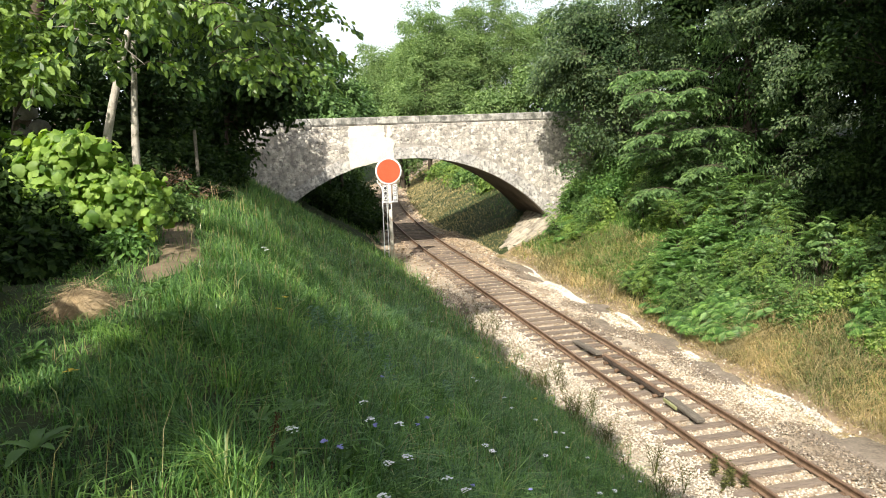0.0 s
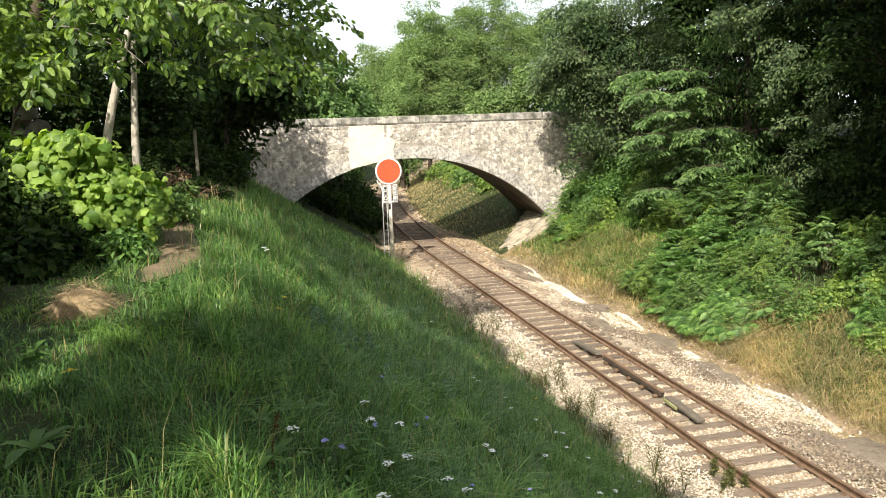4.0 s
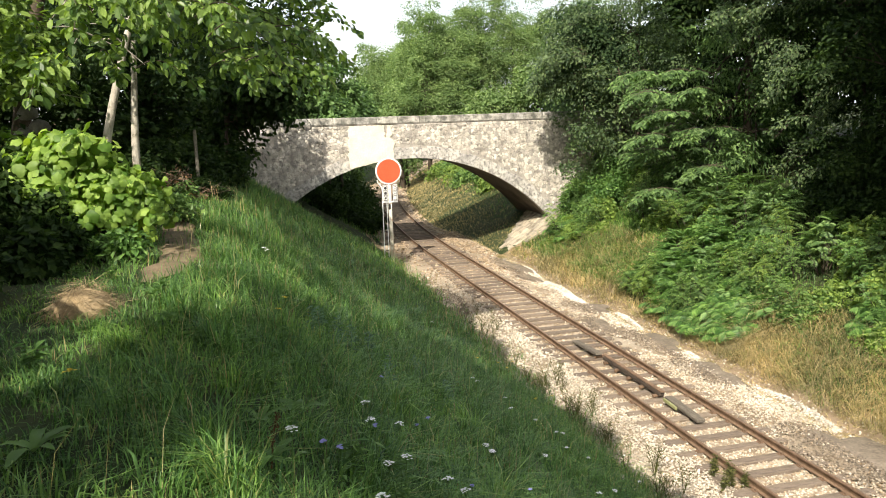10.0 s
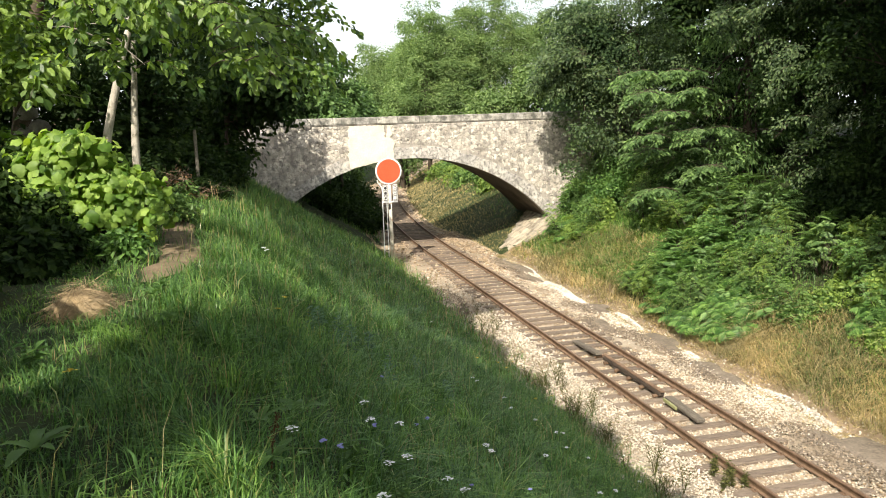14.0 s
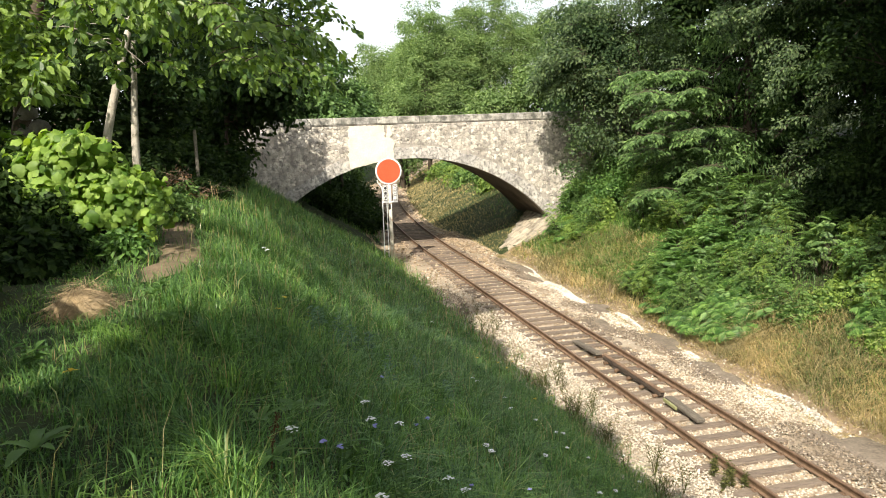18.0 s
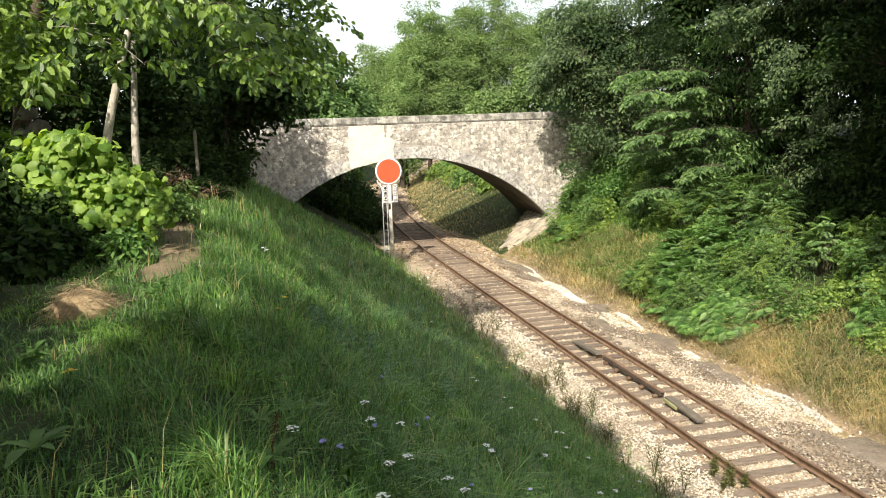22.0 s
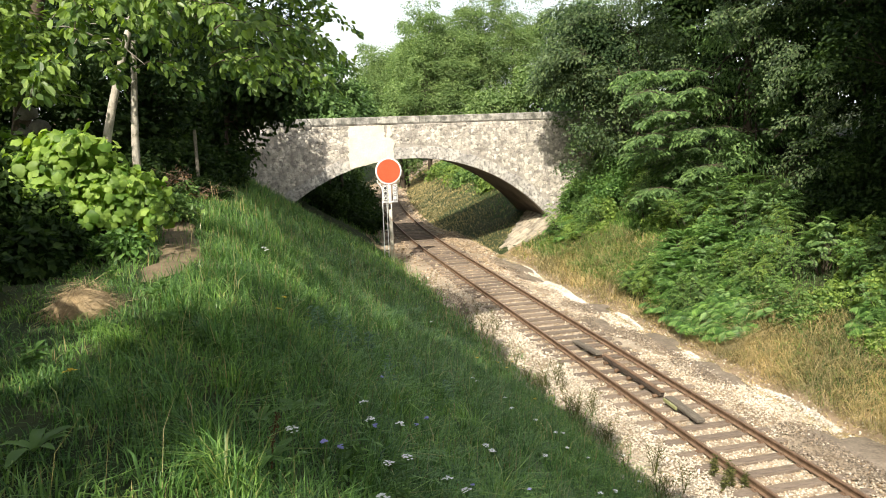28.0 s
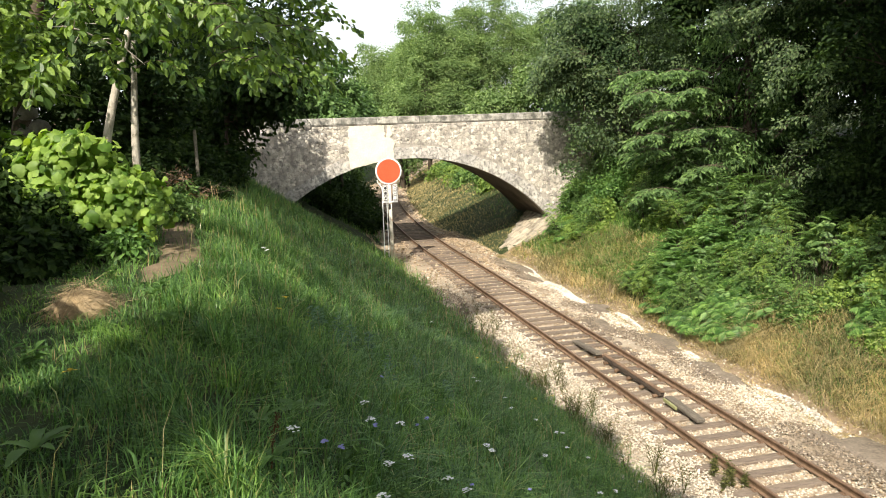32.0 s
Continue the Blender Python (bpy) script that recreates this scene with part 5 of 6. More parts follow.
sk = [sapling(leaf, 5 + i) for i, leaf in enumerate(("fern", "bramble", "bramble_light", "bramble"))]
for k in range(52):
    y = rs.uniform(14, 39)
    u = rs.uniform(5.2, 9.6)
    if k > 44:
        y, u = rs.uniform(20, 27.3), rs.uniform(4.0, 5.6)
    if (27.5 < y < 33.5 and u < 7.2) or (y < 19 and u < 6.3):
        u += 2.2
    x = float(track_x(y)) + u
    sc = rs.uniform(0.8, 1.35)
    m = Matrix.Translation((x, y, float(lie(x, y)) + rs.uniform(0.1, 0.5) * (u > 6.5))) @ Matrix.Rotation(-0.35, 4, "Y") @ Matrix.Rotation(rs.random() * 6.28, 4, "Z")
    if k < 4:
        sk[k].matrix_basis = m
    else:
        copy_thing(sk[k % 4], m)
# ---- grass and flowers ----
def blades(X, Y, height, width, lean, seed, Z=None):
    """Bent grass blades of three triangles each, rooted on the ground."""
    r = np.random.default_rng(seed)
    n = len(X)
    Z = lie(X, Y) if Z is None else Z
    B = np.stack([X, Y, Z - 0.02], -1)
    a = 5.0 * waves(X, Y, 1.9, 4.0) + 1.5 * r.normal(size=n)
    L = np.stack([np.cos(a), np.sin(a), 0 * a], -1)
    b = a + 1.57 + r.uniform(-0.5, 0.5, n)
    S = np.stack([np.cos(b), np.sin(b), 0 * b], -1) * (width / 2)[:, None]
    ln = lean * (0.3 + r.random(n))
    up = np.array([0, 0, 1.0])
    h = height[:, None]
    mid = B + up * h * 0.6 + L * h * (ln * 0.3)[:, None]
    tip = B + up * h * (1 - 0.25 * ln[:, None]) + L * h * ln[:, None]
    V = np.stack([B - S, B + S, mid + S * 0.8, mid - S * 0.8, tip], 1)
    F = (np.arange(n)[:, None, None] * 5 + np.array([(0, 1, 2), (0, 2, 3), (3, 2, 4)])[None]).reshape(-1, 3)
    return V.reshape(-1, 3), F


rg = np.random.default_rng(11)
fresh, light, dry = [], [], []
for x0, x1, y0, y1, per, hh, ww in ((-9, 6.5, -12, 1.6, 110, 0.26, 0.012), (-4, 6.5, 1.6, 8, 1650, 0.27, 0.0085), (-6, 8, 8, 16, 800, 0.34, 0.009), (-7, 8, 16, 27, 260, 0.36, 0.015), (-6, 9, 27, 40, 150, 0.38, 0.022), (-4, 14, 46, 75, 40, 0.45, 0.04)):
    n = int((x1 - x0) * (y1 - y0) * per)
    X, Y = rg.uniform(x0, x1, n), rg.uniform(y0, y1, n)
    U = X - track_x(Y)
    pc = -0.95 - 0.1 * np.abs(Y - 11)
    keep = (U < -1.95 - 0.5 * rg.random(n) + 0.25 * waves(X, Y, 1.3, 4.0)) & ~((np.abs(X - pc) < 0.26) & (Y > 8.9) & (Y < 17.5) & (rg.random(n) < 0.9)) & (rg.random(n) < np.clip(0.7 + 0.7 * waves(X, Y, 2.2) + 0.6 * waves(X, Y, 4.7, 6.0), 0.05, 1)) & ~((Y > 39.5) & (Y < 46.2) & (X < 9))
    keep |= (Y > 1.6) & (Y < 8) & (X > -2.3) & (X < 2) & (rg.random(n) < 0.35)
    keep &= ~((X < -2.4) & (Y < 13) & (rg.random(n) < 0.75))
    X, Y = X[keep], Y[keep]
    short = np.clip((X + 3.0) / 3.0, 0.35, 1.0)
    tuft = np.clip(waves(X, Y, 5.5, 2.0) * 1.3, 0, 1)
    H = hh * (0.35 + 0.75 * rg.random(len(X)) ** 1.5 + 0.55 * tuft) * short * (1 + 0.4 * waves(X, Y, 1.1, 3.0))
    d = rg.random(len(X)) < np.clip((X - track_x(Y) + 3.6) * 0.2, 0.02, 0.25)
    Wd = ww * (0.6 + 0.8 * rg.random(len(X)))
    pale = ~d & (rg.random(len(X)) < np.clip(0.08 + 0.75 * waves(X, Y, 2.4, 9.0), 0.04, 0.6))
    d2 = ~d & ~pale
    fresh.append(blades(X[d2], Y[d2], H[d2], Wd[d2], 0.95, int(y0) + 20))
    light.append(blades(X[pale], Y[pale], H[pale] * 1.15, Wd[pale] * 1.1, 1.2, int(y0) + 22))
    dry.append(blades(X[d], Y[d], H[d] * 1.15, Wd[d] * 0.7, 0.5, int(y0) + 21))
# tussocks of long arching blades
nt = 330
TY = 2.8 + 19 * rg.random(nt) ** 1.5
TX = np.maximum(rg.uniform(-1.6, 6.0, nt), 0.35 * (5 - TY) - 0.6)
k_ = (TX - track_x(TY) < -2.8) & ~((np.abs(TX + 1.3) < 0.45) & (TY > 7))
TX, TY = TX[k_], TY[k_]
per = 70
X = np.repeat(TX, per) + rg.normal(size=len(TX) * per) * 0.05
Y = np.repeat(TY, per) + rg.normal(size=len(TX) * per) * 0.05
H = np.repeat(rg.uniform(0.22, 0.5, len(TX)), per) * rg.uniform(0.6, 1.1, len(X))
Wd = rg.uniform(0.004, 0.009, len(X)) + 0.0003 * Y
pale = np.repeat(rg.random(len(TX)) < 0.4, per) & (rg.random(len(X)) < 0.6)
fresh.append(blades(X[~pale], Y[~pale], H[~pale], Wd[~pale], 1.5, 77))
light.append(blades(X[pale], Y[pale], H[pale], Wd[pale], 1.6, 78))
# seed stalks standing over the grass
n = 1000
Y = 3.2 + 24 * rg.random(n) ** 1.3
X = rg.uniform(-1.0, 7.0, n)
k_ = X - track_x(Y) < -2.6
X, Y = X[k_], Y[k_]
dry.append(blades(X, Y, rg.uniform(0.35, 0.7, len(X)), np.full(len(X), 0.0018) + 0.00035 * Y, 0.45, 91))
# right bank
for y0, y1, per, ww in ((8, 24, 300, 0.012), (24, 39.6, 190, 0.02), (39.6, 46, 60, 0.025), (46, 100, 85, 0.035)):
    n = int((y1 - y0) * 9 * per)
    Y = rg.uniform(y0, y1, n)
    U = (3.5 if y0 < 39 else 3.0 if y0 < 45 else 1.75) + 8.5 * rg.random(n) ** 1.3
    X = track_x(Y) + U
    keep = ~((Y > 38.5) & (Y < 46) & ((X > 16) | (X > 13.2 + np.maximum(0, 0.8 * (Y - 40))))) & (rg.random(n) < 0.8 + 0.35 * waves(X, Y, 1.5, 5.0)) & ((Y > 45) | (U < 6.6) | (rg.random(n) < 0.2))
    X, Y, U = X[keep], Y[keep], U[keep]
    H = (0.2 + 0.45 * rg.random(len(X))) * np.where(Y > 39.5, 0.38, np.clip((U - 2.7) / 1.2, 0.25, 0.95))
    d = rg.random(len(X)) < np.clip(1.0 - (U - 3.6) * 0.3 + 0.4 * waves(X, Y, 1.1, 7.0), 0.1, 0.97) + np.where(Y > 39.5, 0.3, 0.0)
    Wd = ww * (0.6 + 0.8 * rg.random(len(X)))
    half_ = ~d & (rg.random(len(X)) < 0.5)
    fresh.append(blades(X[~d & ~half_], Y[~d & ~half_], H[~d & ~half_], Wd[~d & ~half_], 1.5, int(y0) + 2))
    light.append(blades(X[half_], Y[half_], H[half_], Wd[half_], 1.6, int(y0) + 4))
    dry.append(blades(X[d], Y[d], H[d], Wd[d] * 0.8, 1.7, int(y0) + 3))
# pale grass on the slope beside the bridge
n = 9000
Y = rg.uniform(27.0, 37.0, n)
U = rg.uniform(4.2, 8.2, n)
X = track_x(Y) + U
light.append(blades(X, Y, rg.uniform(0.2, 0.6, n), rg.uniform(0.014, 0.026, n), 1.8, 333))
# tan grass between the bushes, and flat litter beside the ballast
for y0, y1, u0, u1, n, h0, h1, ln in ((26.5, 34.5, 3.3, 7.0, 3000, 0.3, 0.65, 1.2), (10, 20.5, 3.5, 6.3, 6500, 0.22, 0.58, 1.7), (8, 39, 2.6, 4.1, 13000, 0.05, 0.16, 2.2)):
    Y = rg.uniform(y0, y1, n)
    U = rg.uniform(u0, u1, n)
    X = track_x(Y) + U
    dry.append(blades(X, Y, rg.uniform(h0, h1, n), rg.uniform(0.006, 0.014, n) + 0.0003 * Y, ln * 1.3, int(y0) + 50, lie(X, Y) + 0.05))
V, F = cat(fresh)
tagged(sheet("grass", V, F, "grass"), "long green meadow grass on the railway banks", "grass", kind="stuff")
V, F = cat(light)
tagged(sheet("pale_grass", V, F, "grass_light"), "pale yellow-green blades among the meadow grass", "grass", kind="stuff")
V, F = cat(dry)
tagged(sheet("dry_grass", V, F, "dry_grass"), "dry straw-coloured grass along the ballast's edge", "grass", kind="stuff")


# loose hay on the path's edge
hr = np.random.default_rng(6)
n = 1500
a = hr.random(n) * 6.283
rr = hr.random(n) ** 0.5
HX, HY = -1.55, 7.55
P = np.stack([HX + 0.31 * rr * np.cos(a), HY + 0.4 * rr * np.sin(a), 0 * a], -1)
P[:, 2] = lie(P[:, 0], P[:, 1]) + 0.27 * (1 - rr ** 1.6) * (0.7 + 0.3 * hr.random(n)) + 0.015
D = np.stack([np.cos(a + 1.5 + hr.normal(size=n) * 1.2), np.sin(a + 1.5 + hr.normal(size=n) * 1.2), -0.2 * rr + 0.25 * hr.normal(size=n)], -1)
V, F = leaves(P, D, np.stack([0.2 * hr.normal(size=n), 0.2 * hr.normal(size=n), 1 + 0 * a], -1), 0.1 + 0.2 * hr.random(n), 0.016, False, 0.1)
hay = empty("hay_heap", (HX, HY, float(lie(HX, HY))), "small heap of dry cut hay beside the path", "hay heap")
mound = bmesh.new()
bmesh.ops.create_icosphere(mound, subdivisions=3, radius=1.0)
for v in mound.verts:
    s_ = 1 + 0.12 * noise.noise(v.co * 3)
    v.co = Vector((v.co.x * 0.27 * s_, v.co.y * 0.34 * s_, max(-0.05, v.co.z * 0.2 * s_)))
part("mound", mound, "straw", hay, "packed straw", True)
tagged(sheet("loose_straw", V - np.array([HX, HY, float(lie(HX, HY))]), F, "straw", hay), kind="stuff")

# a wooden fence post, and a stand-in pile behind the bush
px_, py_ = -1.33, 22.0
pz_ = float(lie(px_, py_))
b = block(0.085, 0.085, 1.9, (0, 0, 0.86), 0.012)
fence = empty("fence_post", (px_, py_, pz_), "grey weathered wooden fence post in dark undergrowth", "fence post")
part("shaft", b, "grey_wood", fence)
part("cap", block(0.07, 0.07, 0.03, (0, 0, 1.82), 0.008), "grey_wood", fence)
br = np.random.default_rng(19)
bx_, by_ = -1.62, 20.3
bz_ = float(lie(bx_, by_))
brush = empty("brush_pile", (bx_, by_, bz_), "brown heap of dead branches beside the fence post", "brush pile")
for k in range(26):
    a_, ln = br.random() * 6.283, br.uniform(0.5, 1.2)
    c = np.array([br.normal() * 0.25, br.normal() * 0.25, 0.0])
    c[2] = float(lie(bx_ + c[0], by_ + c[1])) - bz_ + br.uniform(0.05, 0.8) * math.exp(-4 * (c[0] ** 2 + c[1] ** 2))
    w = np.linspace(-0.5, 0.5, 6)[:, None]
    way = np.array([math.cos(a_), math.sin(a_), br.uniform(-0.3, 0.5)])
    pp = c + way * w * ln + br.normal(size=(6, 3)) * 0.03
    sticks = [tube(pp, np.linspace(0.014, 0.004, 6), 5)]
    for q in (2, 3, 4):
        sticks.append(tube(np.stack([pp[q], pp[q] + (unit(br.normal(size=3)) + way * 0.6) * 0.14, pp[q] + (unit(br.normal(size=3)) + way) * 0.28]), [0.006, 0.004, 0.002], 3))
    n = 10
    f = br.integers(1, 6, n)
    lv = leaves(pp[f] + br.normal(size=(n, 3)) * 0.05, br.normal(size=(n, 3)), br.normal(size=(n, 3)), br.uniform(0.05, 0.1, n), 0.3)
    stick = sheet("dead_branch", *cat(sticks), "dead_wood", brush)
    tagged(sheet("dead_leafage", *lv, "dead_leaf", stick), kind="stuff")
# made-up stones in place of an unidentified grey garden object
lx, ly = -3.85, 16.0
lz = float(lie(lx, ly))
pile = empty("stone_pile", (lx, ly, lz), "grey stones standing in for an unclear shape behind the bush", "stone pile")
for k, (dx_, dz_, r_) in enumerate([(-0.3, 0.25, 0.3), (0.25, 0.22, 0.28), (-0.02, 0.6, 0.28), (0.3, 0.7, 0.22), (-0.3, 0.75, 0.2), (0.06, 1.0, 0.24), (0.1, 1.36, 0.2), (-0.12, 1.6, 0.18), (0.12, 1.75, 0.17), (-0.05, 2.02, 0.17)]):
    bm = bmesh.new()
    bmesh.ops.create_icosphere(bm, subdivisions=2, radius=1.0)
    for v in bm.verts:
        q = 1 + 0.35 * noise.noise(v.co * 1.4 + Vector((k, 0, 0)))
        v.co = Vector((dx_ + v.co.x * r_ * 1.15 * q, v.co.y * r_ * q, dz_ + v.co.z * r_ * 0.85 * q))
    part("stone", bm, "old_stone", pile, "", True)


# ---- plants one by one ----
def fern_kind(seed):
    r = np.random.default_rng(seed)
    ob = empty("fern", (0, 0, 0), "bright green fern on the sunny bank", "fern", "ferns")
    for k in range(9):
        a = k / 9 * 6.283 + r.uniform(-0.3, 0.3)
        L = r.uniform(0.75, 1.15)
        w = np.linspace(0, 1, 12)
        out = np.stack([np.cos(a) * w * L * 0.75, np.sin(a) * w * L * 0.75, L * (1.25 * w - 0.85 * w ** 2)], -1)
        side = np.array([-np.sin(a), np.cos(a), 0])
        P, D = [], []
        for i in range(1, 12):
            for sgn in (-1, 1):
                P.append(out[i])
                D.append(side * sgn + 0.45 * np.array([np.cos(a), np.sin(a), -0.3]))
        P.append(out[11])
        D.append(np.array([np.cos(a), np.sin(a), -0.4]))
        wl = np.array([0.3 * L * math.sin(math.pi * (0.12 + 0.83 * (i // 2) / 11)) + 0.03 for i in range(len(P))])
        Nn = np.tile(np.array([0.1 * math.cos(a), 0.1 * math.sin(a), 1.0]), (len(P), 1)) + r.normal(size=(len(P), 3)) * 0.15
        V, F = cat([leaves(np.array(P), np.array(D), Nn, wl, 0.2, False, 0.2), tube(out, np.linspace(0.008, 0.002, 12), 4)])
        sheet("frond", V, F, "fern", ob)
    return ob


fk = [fern_kind(s) for s in (1, 2, 3)]
fr = np.random.default_rng(15)
spots = [(fr.uniform(20, 24), fr.uniform(3.95, 5.6)) for _ in range(22)] + [(fr.uniform(15.4, 17), fr.uniform(6.0, 6.8)) for _ in range(5)] + [(fr.uniform(34, 37.5), fr.uniform(5.4, 6.4)) for _ in range(5)]
for k, (y, u) in enumerate(spots):
    x = float(track_x(y)) + u
    m = Matrix.Translation((x, y, float(lie(x, y)) - 0.03)) @ Matrix.Rotation(-0.45, 4, "Y") @ Matrix.Rotation(fr.random() * 6.28, 4, "Z") @ Matrix.Rotation(fr.uniform(-0.2, 0.2), 4, "X")
    sc = fr.uniform(0.8, 1.3)
    src = fk[k % 3]
    if k < 3:
        src.matrix_basis = m
    else:
        copy_thing(src, m)


def umbel(kind, seed):
    """One wild flower: a stem with leaves and a head of florets."""
    r = np.random.default_rng(seed)
    words = {"white": "white flat-topped wild flower in the long grass", "blue": "lilac-blue wild flower in the long grass", "yellow": "yellow wild flower near the ballast"}
    ob = empty("wildflower", (0, 0, 0), words[kind], "flower", kind + " flowers")
    h = {"white": 0.36, "blue": 0.33, "yellow": 0.36}[kind]
    stem = [tube(np.array([(0, 0, -0.03), (0.01, 0.005, h * 0.5), (0, 0, h)]), [0.005, 0.004, 0.003], 5)]
    nf = {"white": 20, "blue": 10, "yellow": 12}[kind]
    R = {"white": 0.036, "blue": 0.016, "yellow": 0.034}[kind]
    petals = []
    for k in range(nf):
        a, q = r.random() * 6.283, R * r.random() ** 0.5
        c = np.array([math.cos(a) * q, math.sin(a) * q, h + 0.05 - (q / R) ** 2 * 0.015 + r.uniform(-0.004, 0.004) + (0.01 if kind == "blue" else 0)])
        if k % 2 == 0:
            stem.append(tube(np.array([(0, 0, h - 0.01), c * np.array([0.5, 0.5, 1]) - np.array([0, 0, 0.02]), c]), [0.002, 0.0015, 0.001], 3))
        d = np.array([[math.cos(t), math.sin(t), 0.1] for t in np.arange(5) * 1.2566 + a])
        petals.append(leaves(np.tile(c, (5, 1)), d, np.tile(np.array([0, 0, 1.0]), (5, 1)) + r.normal(size=(5, 3)) * 0.2, np.full(5, 0.01 if kind == "white" else 0.013), 0.4, False, 0.0))
    V, F = cat(stem)
    sheet("stem", V, F, "weed", ob)
    V, F = cat(petals)
    sheet("flower_head", V, F, "petal_" + kind, ob)
    n = 7
    zz = r.uniform(0.04, h * 0.7, n)
    P = np.stack([0 * zz, 0 * zz, zz], -1)
    aa = r.random(n) * 6.283
    V, F = leaves(P, np.stack([np.cos(aa), np.sin(aa), 0.3 + 0 * aa], -1), np.tile(np.array([0, 0, 1.0]), (n, 1)), r.uniform(0.05, 0.11, n), 0.13, False, 0.3)
    sheet("leafage", V, F, "weed", ob)["kind"] = "stuff"
    return ob


WHITE = [(3.19, 11.25), (0.92, 5.22), (1.99, 6.48), (1.1, 4.52), (1.22, 4.49), (0.84, 4.55), (0.71, 4.28), (4.39, 10.67), (4.26, 9.97), (3.15, 8.03), (0.68, 5.16), (0.14, 4.1), (3.71, 11.17), (7.0, 13.51), (4.68, 10.16), (4.09, 10.75), (3.83, 16.57), (0.12, 10.98), (4.43, 8.83)]
WHITE2 = [(0.67, 4.87), (3.59, 10.51), (3.85, 8.03), (0.61, 3.8), (6.06, 11.12), (2.0, 6.6), (3.3, 11.3), (0.2, 11.1), (4.5, 10.8)]
BLUE = [(0.42, 4.25), (0.32, 4.23), (0.7, 4.91), (1.24, 5.92), (1.43, 6.45), (1.39, 4.9), (1.07, 6.84), (2.24, 6.04)]
YELLOW = [(5.36, 16.64), (6.75, 19.68), (6.6, 16.4), (5.49, 14.41), (0.29, 8.14), (0.17, 7.37), (4.42, 15.08), (5.81, 18.51), (5.53, 16.54), (-0.98, 4.2), (6.9, 19.2), (6.5, 18.9)]
flowers = []
for kind, spots_ in (("white", WHITE + WHITE2), ("blue", BLUE), ("yellow", YELLOW)):
    kinds_ = [umbel(kind, s) for s in (1, 2, 3)]
    for k, (x, y) in enumerate(spots_):
        m = Matrix.Translation((x, y, float(lie(x, y)))) @ Matrix.Rotation(fr.random() * 6.28, 4, "Z") @ Matrix.Rotation(fr.uniform(-0.15, 0.15), 4, "X")
        ob = kinds_[k % 3]
        if k < 3:
            ob.matrix_basis = m
        else:
            ob = copy_thing(ob, m)
        flowers.append((ob, m))


def weed(name, label, leaf, nleaf, size, wide, tall, seed):
    """A leafy weed: leaves up a few stems."""
    r = np.random.default_rng(seed)
    ob = empty(name, (0, 0, 0), label, "weed", "weeds")
    pieces = []
    for s in range(3):
        a = r.random() * 6.283
        lean = r.uniform(0.05, 0.25) * tall
        path = np.array([(0, 0, -0.02), (math.cos(a) * lean * 0.4, math.sin(a) * lean * 0.4, tall * 0.5), (math.cos(a) * lean, math.sin(a) * lean, tall * r.uniform(0.8, 1.1))])
        pieces.append(tube(path, [0.006, 0.005, 0.002], 5))
        w = r.random(nleaf) ** 0.8
        P = np.stack([np.interp(w, [0, 0.5, 1], path[:, k]) for k in range(3)], -1)
        aa = r.random(nleaf) * 6.283
        pieces.append(leaves(P, np.stack([np.cos(aa), np.sin(aa), r.uniform(0.0, 0.8, nleaf)], -1), np.tile(np.array([0, 0, 1.0]), (nleaf, 1)), size * r.uniform(0.6, 1.2, nleaf) * (1.2 - 0.6 * w), wide, True, 0.3))
    V, F = cat(pieces)
    sheet("foliage", V, F, leaf, ob)
    return ob


wk = [weed("broadleaf_weed", "broad-leaved green weed among the grass", "weed", 9, 0.1, 0.26, 0.18, 1), weed("thistle", "grey-green thistle in the long grass", "weed", 16, 0.1, 0.12, 0.4, 2), weed("dock_weed", "upright dock plant with pointed leaves", "weed", 10, 0.13, 0.2, 0.28, 3)]
for k in range(110):
    y = 2.6 + 14 * fr.random() ** 1.4
    x = fr.uniform(-0.22 * y - 0.8, min(6.5, 0.55 * y))
    if math.hypot(x + 1.55, y - 7.55) < 1.0:
        x += 1.6
    if k > 2 and (k % 3 == 1 and x < 0.6 or y < 5.4 and x < 0.3):
        continue
    m = Matrix.Translation((x, y, float(lie(x, y)))) @ Matrix.Rotation(fr.random() * 6.28, 4, "Z")
    if k < 3:
        wk[k].matrix_basis = m
    else:
        copy_thing(wk[k % 3], m)


# blue-grey thistles on the slope, and green weeds beside the rail
gk = [weed("grey_thistle", "blue-grey narrow-leaved thistle in the long grass", "grey_leaf", 26, 0.12, 0.08, 0.42, 11), weed("grey_thistle", "blue-grey narrow-leaved thistle in the long grass", "grey_leaf", 22, 0.1, 0.09, 0.34, 12)]
for k, (x, y) in enumerate([(0.72, 9.1), (0.95, 9.4), (1.05, 8.9), (0.85, 8.5), (1.25, 9.0), (1.4, 8.5), (0.6, 8.7), (2.1, 10.2), (2.4, 9.6)]):
    m = Matrix.Translation((x, y, float(lie(x, y)))) @ Matrix.Rotation(fr.random() * 6.28, 4, "Z")
    if k < 2:
        gk[k].matrix_basis = m
    else:
        copy_thing(gk[k % 2], m)
vk = weed("ballast_weed", "dark green leafy weed growing in the ballast", "dry_weed", 14, 0.11, 0.2, 0.34, 13)
for k, (x, y) in enumerate([(8.72, 12.9), (8.8, 12.5), (8.62, 12.2), (8.5, 12.6), (8.85, 12.1), (8.4, 12.1)]):
    m = Matrix.Translation((x, y, float(bed_z(x - 9.7, y)))) @ Matrix.Rotation(fr.random() * 6.28, 4, "Z")
    if k < 1:
        vk.matrix_basis = m
    else:
        copy_thing(vk, m)


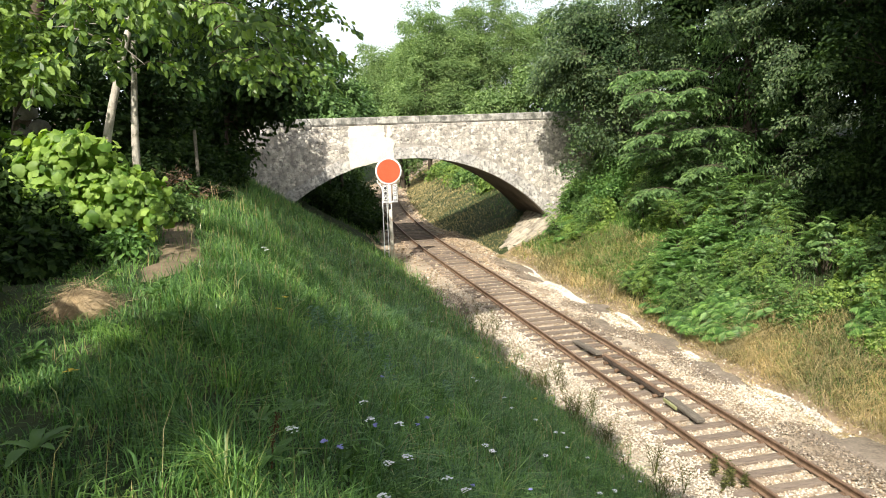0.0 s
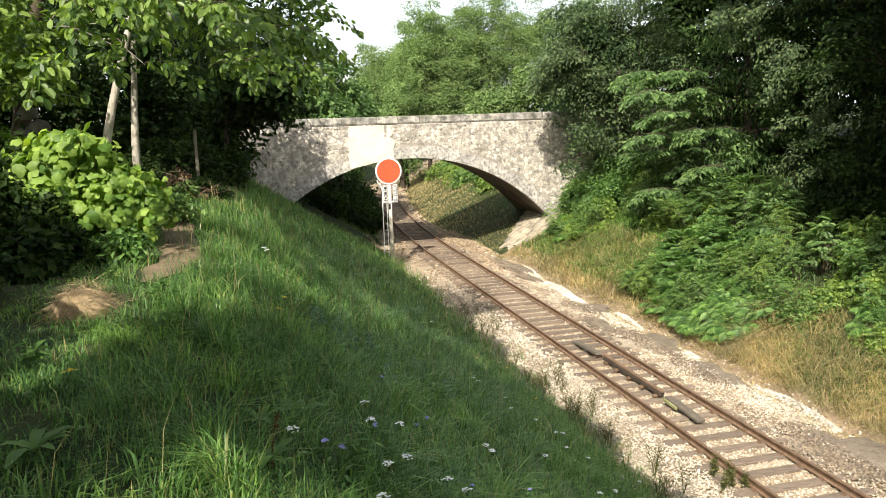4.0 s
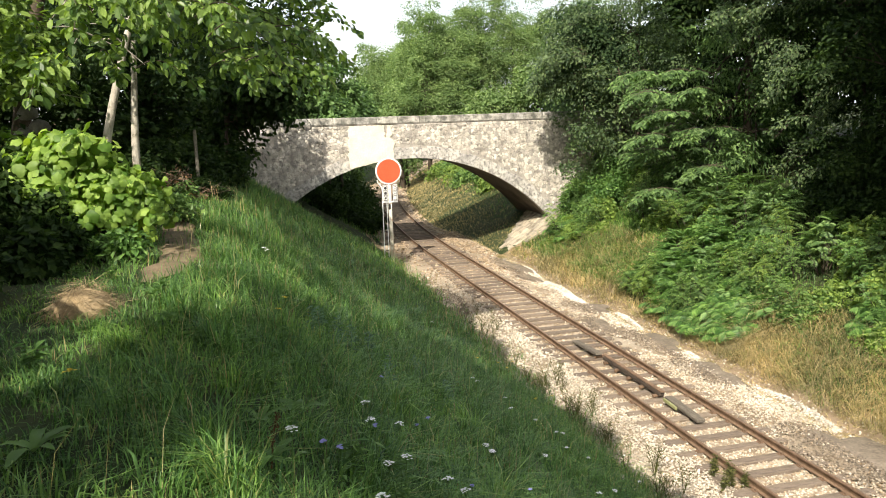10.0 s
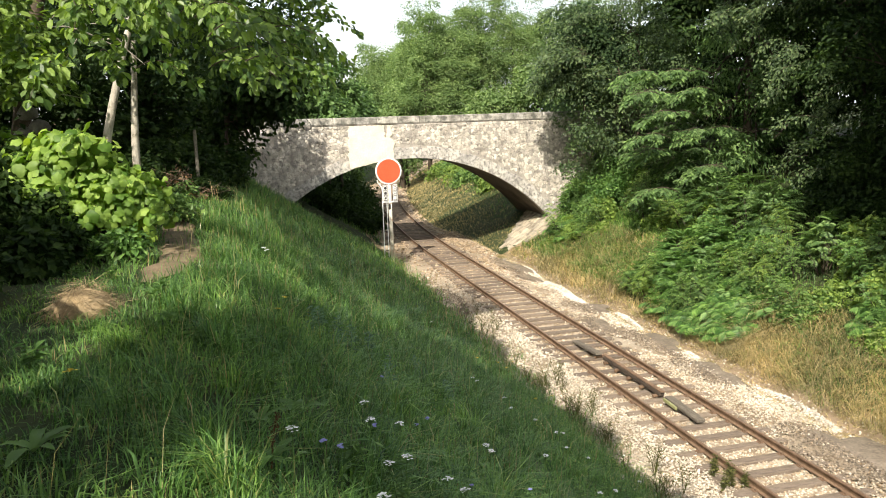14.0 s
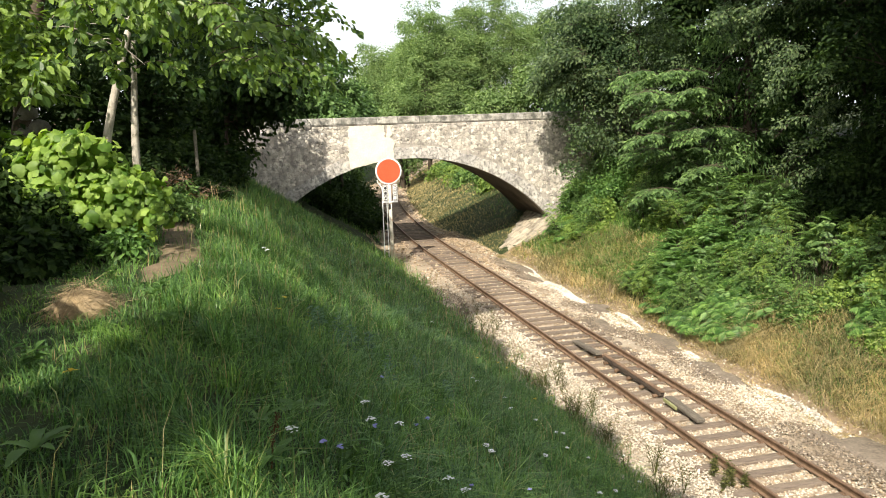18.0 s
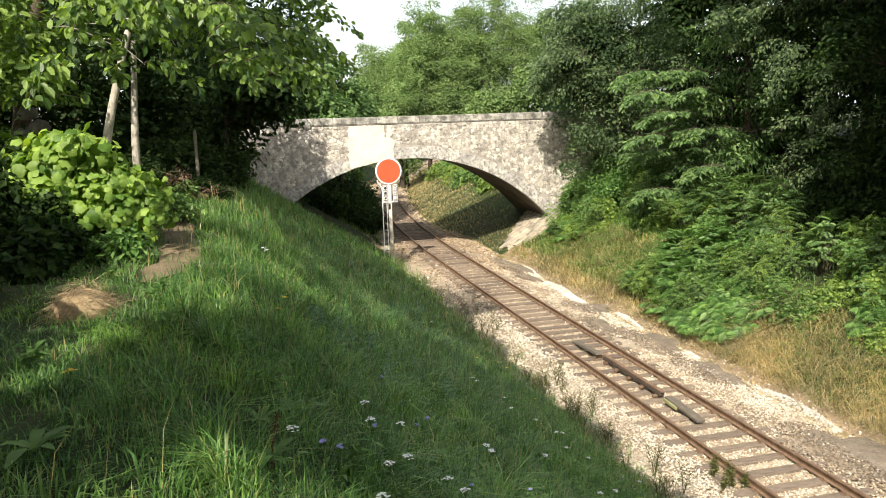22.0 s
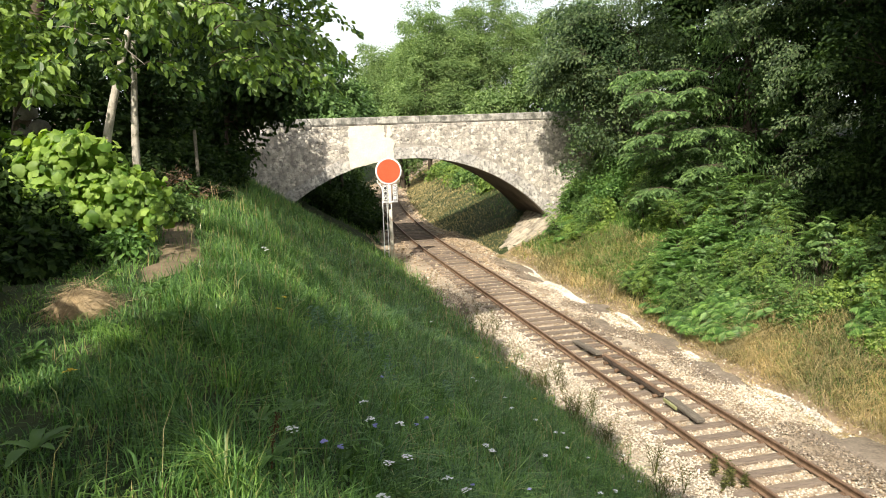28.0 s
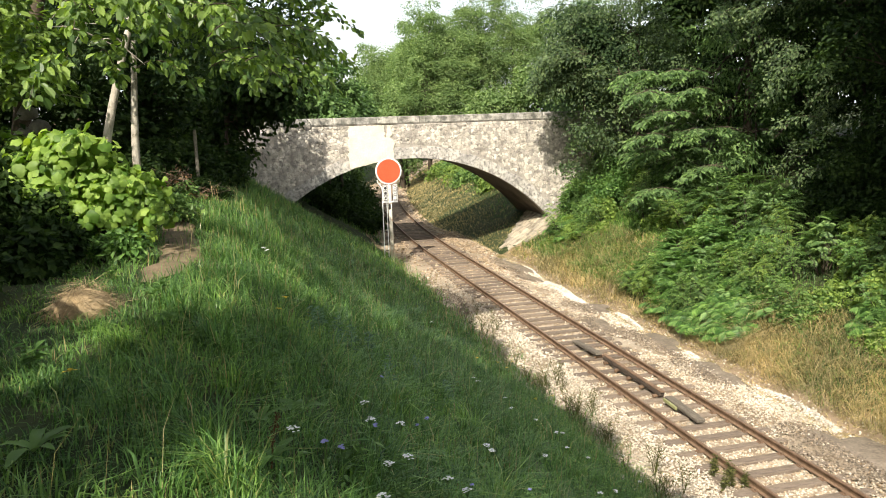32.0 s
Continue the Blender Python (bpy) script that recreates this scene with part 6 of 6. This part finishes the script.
# docks: rosettes of long leaves, and rusty seed stalks
def dock(seed, stalk):
    r = np.random.default_rng(seed)
    ob = empty("dock_plant", (0, 0, 0), "dock gone to rusty-brown seed in the grass" if stalk else "dock with long pale green leaves in the grass", "weed", "docks")
    for k in range(7):
        a = k * 0.9 + r.uniform(-0.3, 0.3)
        L, w = r.uniform(0.12, 0.24), np.linspace(0, 1, 7)
        rise = r.uniform(0.7, 1.3)
        mid = np.stack([np.cos(a) * L * w, np.sin(a) * L * w, L * (rise * w - 0.75 * w ** 2) + 0.02], -1)
        sd = np.array([-np.sin(a), np.cos(a), 0]) * L
        half = 0.16 * np.sin(np.pi * (0.06 + 0.92 * w)) ** 0.8
        wav = np.array([0, 0, 1.0]) * (0.03 + 0.02 * np.sin(w * 14 + k))[:, None] * L
        V = np.stack([mid - sd * half[:, None] + wav, mid, mid + sd * half[:, None] + wav], 1).reshape(-1, 3)
        F = np.array([(3 * i + j, 3 * i + j + 1, 3 * i + j + 4, 3 * i + j + 3) for i in range(6) for j in (0, 1)])
        sheet("leaf", V, F, "weed", ob, True)
    if stalk:
        h = r.uniform(0.26, 0.34)
        path = np.array([(0, 0, -0.02), (0.02, 0.01, h * 0.5), (0.05, 0.0, h)])
        n = 120
        t = r.uniform(0.45, 1.0, n)
        P = np.stack([np.interp(t, [0, 0.5, 1], path[:, c]) for c in range(3)], -1) + r.normal(size=(n, 3)) * 0.018 * (1.3 - t)[:, None]
        V, F = cat([tube(path, [0.006, 0.005, 0.003], 5), leaves(P, r.normal(size=(n, 3)), r.normal(size=(n, 3)), np.full(n, 0.014), 0.45)])
        sheet("seed_head", V, F, "dock_seed", ob)
    return ob


dk = [dock(1, False), dock(2, True), dock(3, False)]
DOCKS = [(-1.13, 4.02), (0.01, 4.24), (-0.04, 4.84), (-0.74, 6.84), (0.61, 6.24), (-1.0, 7.9), (0.2, 5.2), (1.4, 6.2)]
for k, (x, y) in enumerate(DOCKS):
    m = Matrix.Translation((x, y, float(lie(x, y)) + 0.05)) @ Matrix.Rotation(fr.random() * 6.28, 4, "Z")
    if k < 3:
        dk[k].matrix_basis = m
    else:
        copy_thing(dk[(0, 2)[k % 2]], m)


def wiry(seed):
    r = np.random.default_rng(seed)
    ob = empty("dry_weed", (0, 0, 0), "dark wiry dried weed at the ballast's edge", "weed", "dried weeds")
    out = []
    for s in range(5):
        a = r.random() * 6.283
        h = r.uniform(0.35, 0.7)
        path = np.array([(0, 0, -0.03), (math.cos(a) * 0.06, math.sin(a) * 0.06, h * 0.5), (math.cos(a) * 0.2, math.sin(a) * 0.2, h)])
        out.append(tube(path, [0.006, 0.005, 0.002], 4))
        for q in range(7):
            w = r.uniform(0.3, 1)
            p = np.array([np.interp(w, [0, 0.5, 1], path[:, k]) for k in range(3)])
            b_ = r.random() * 6.283
            e = p + np.array([math.cos(b_) * 0.1, math.sin(b_) * 0.1, 0.1])
            out.append(tube(np.stack([p, (p + e) / 2 + 0.01, e]), [0.004, 0.003, 0.002], 3))
            out.append(leaves(e[None], np.array([[math.cos(b_), math.sin(b_), 0.2]]), np.array([[0, 0, 1.0]]), np.array([0.05]), 0.3, False))
    V, F = cat(out)
    sheet("stalk", V, F, "dry_weed", ob)
    return ob


ww_ = [wiry(s) for s in (1, 2, 3)]
for k in range(34):
    y = fr.uniform(11.5, 27)
    x = float(track_x(y)) - fr.uniform(1.75, 2.9)
    m = Matrix.Translation((x, y, float(lie(x, y)) + 0.06)) @ Matrix.Rotation(fr.random() * 6.28, 4, "Z")
    if k < 3:
        ww_[k].matrix_basis = m
    else:
        copy_thing(ww_[k % 3], m)
# flowering garden plants at the path's edge
for k, (x, y, leaf, sz) in enumerate([(-1.62, 10.6, "fern", 0.3), (-1.85, 10.9, "fern", 0.28), (-1.45, 14.6, "bramble", 0.42), (-1.2, 15.2, "bramble", 0.4), (-1.75, 14.0, "bramble", 0.35), (-1.2, 20.6, "hedge", 0.5), (-1.55, 19.8, "bramble", 0.42), (-0.85, 21.2, "hedge", 0.4)]):
    shrub("garden_plant", (x, y), (sz * 0.8, sz * 0.7, sz), leaf, 0.1, 0.3, 12, 40, "leafy garden plant at the edge of the path", 300 + k, "garden plants", blob_r=0.16, category="plant")
red = umbel("yellow", 9)
tagged(red, "small red flower at the path's edge", "flower", "red flowers")
for c in red.children:
    if c.name.startswith("flower_head"):
        c.data.materials[0] = M["petal_red"]
red.location = (-1.06, 15.0, float(lie(-1.06, 15.0)) + 0.15)


def sway(ob, rest, amount, seed, step=0.8):
    """Rows for a thing that the breeze rocks about its foot."""
    r = random.Random(seed)
    p1, p2, p3 = r.uniform(0, 6.28), r.uniform(0, 6.28), r.uniform(0, 6.28)
    rows = []
    for k in range(int(32 / step) + 1):
        t = k * step
        ax = amount * (math.sin(1.9 * t + p1) * 0.6 + 0.5 * math.sin(0.7 * t + p2) + 0.3 * math.sin(3.3 * t + p3))
        ay = amount * (math.sin(1.6 * t + p2) * 0.6 + 0.5 * math.sin(0.9 * t + p3) + 0.3 * math.sin(2.9 * t + p1))
        rows.append((t, rest @ pose(0, 0, 0, ax, ay, 0)))
    walk(ob, rows)


def motions():
    """The breeze in the hanging boughs and the wild flowers."""
    for k, b_ in enumerate(boughs):
        sway(b_, Matrix.Translation(b_.location), 0.9, k)
    for k, b_ in enumerate(far_boughs):
        sway(b_, Matrix.Translation(b_.location), 0.6, 900 + k, 1.6)
    for k, (ob, m) in enumerate(flowers):
        sway(ob, m, 0.8, 200 + k)


motions()
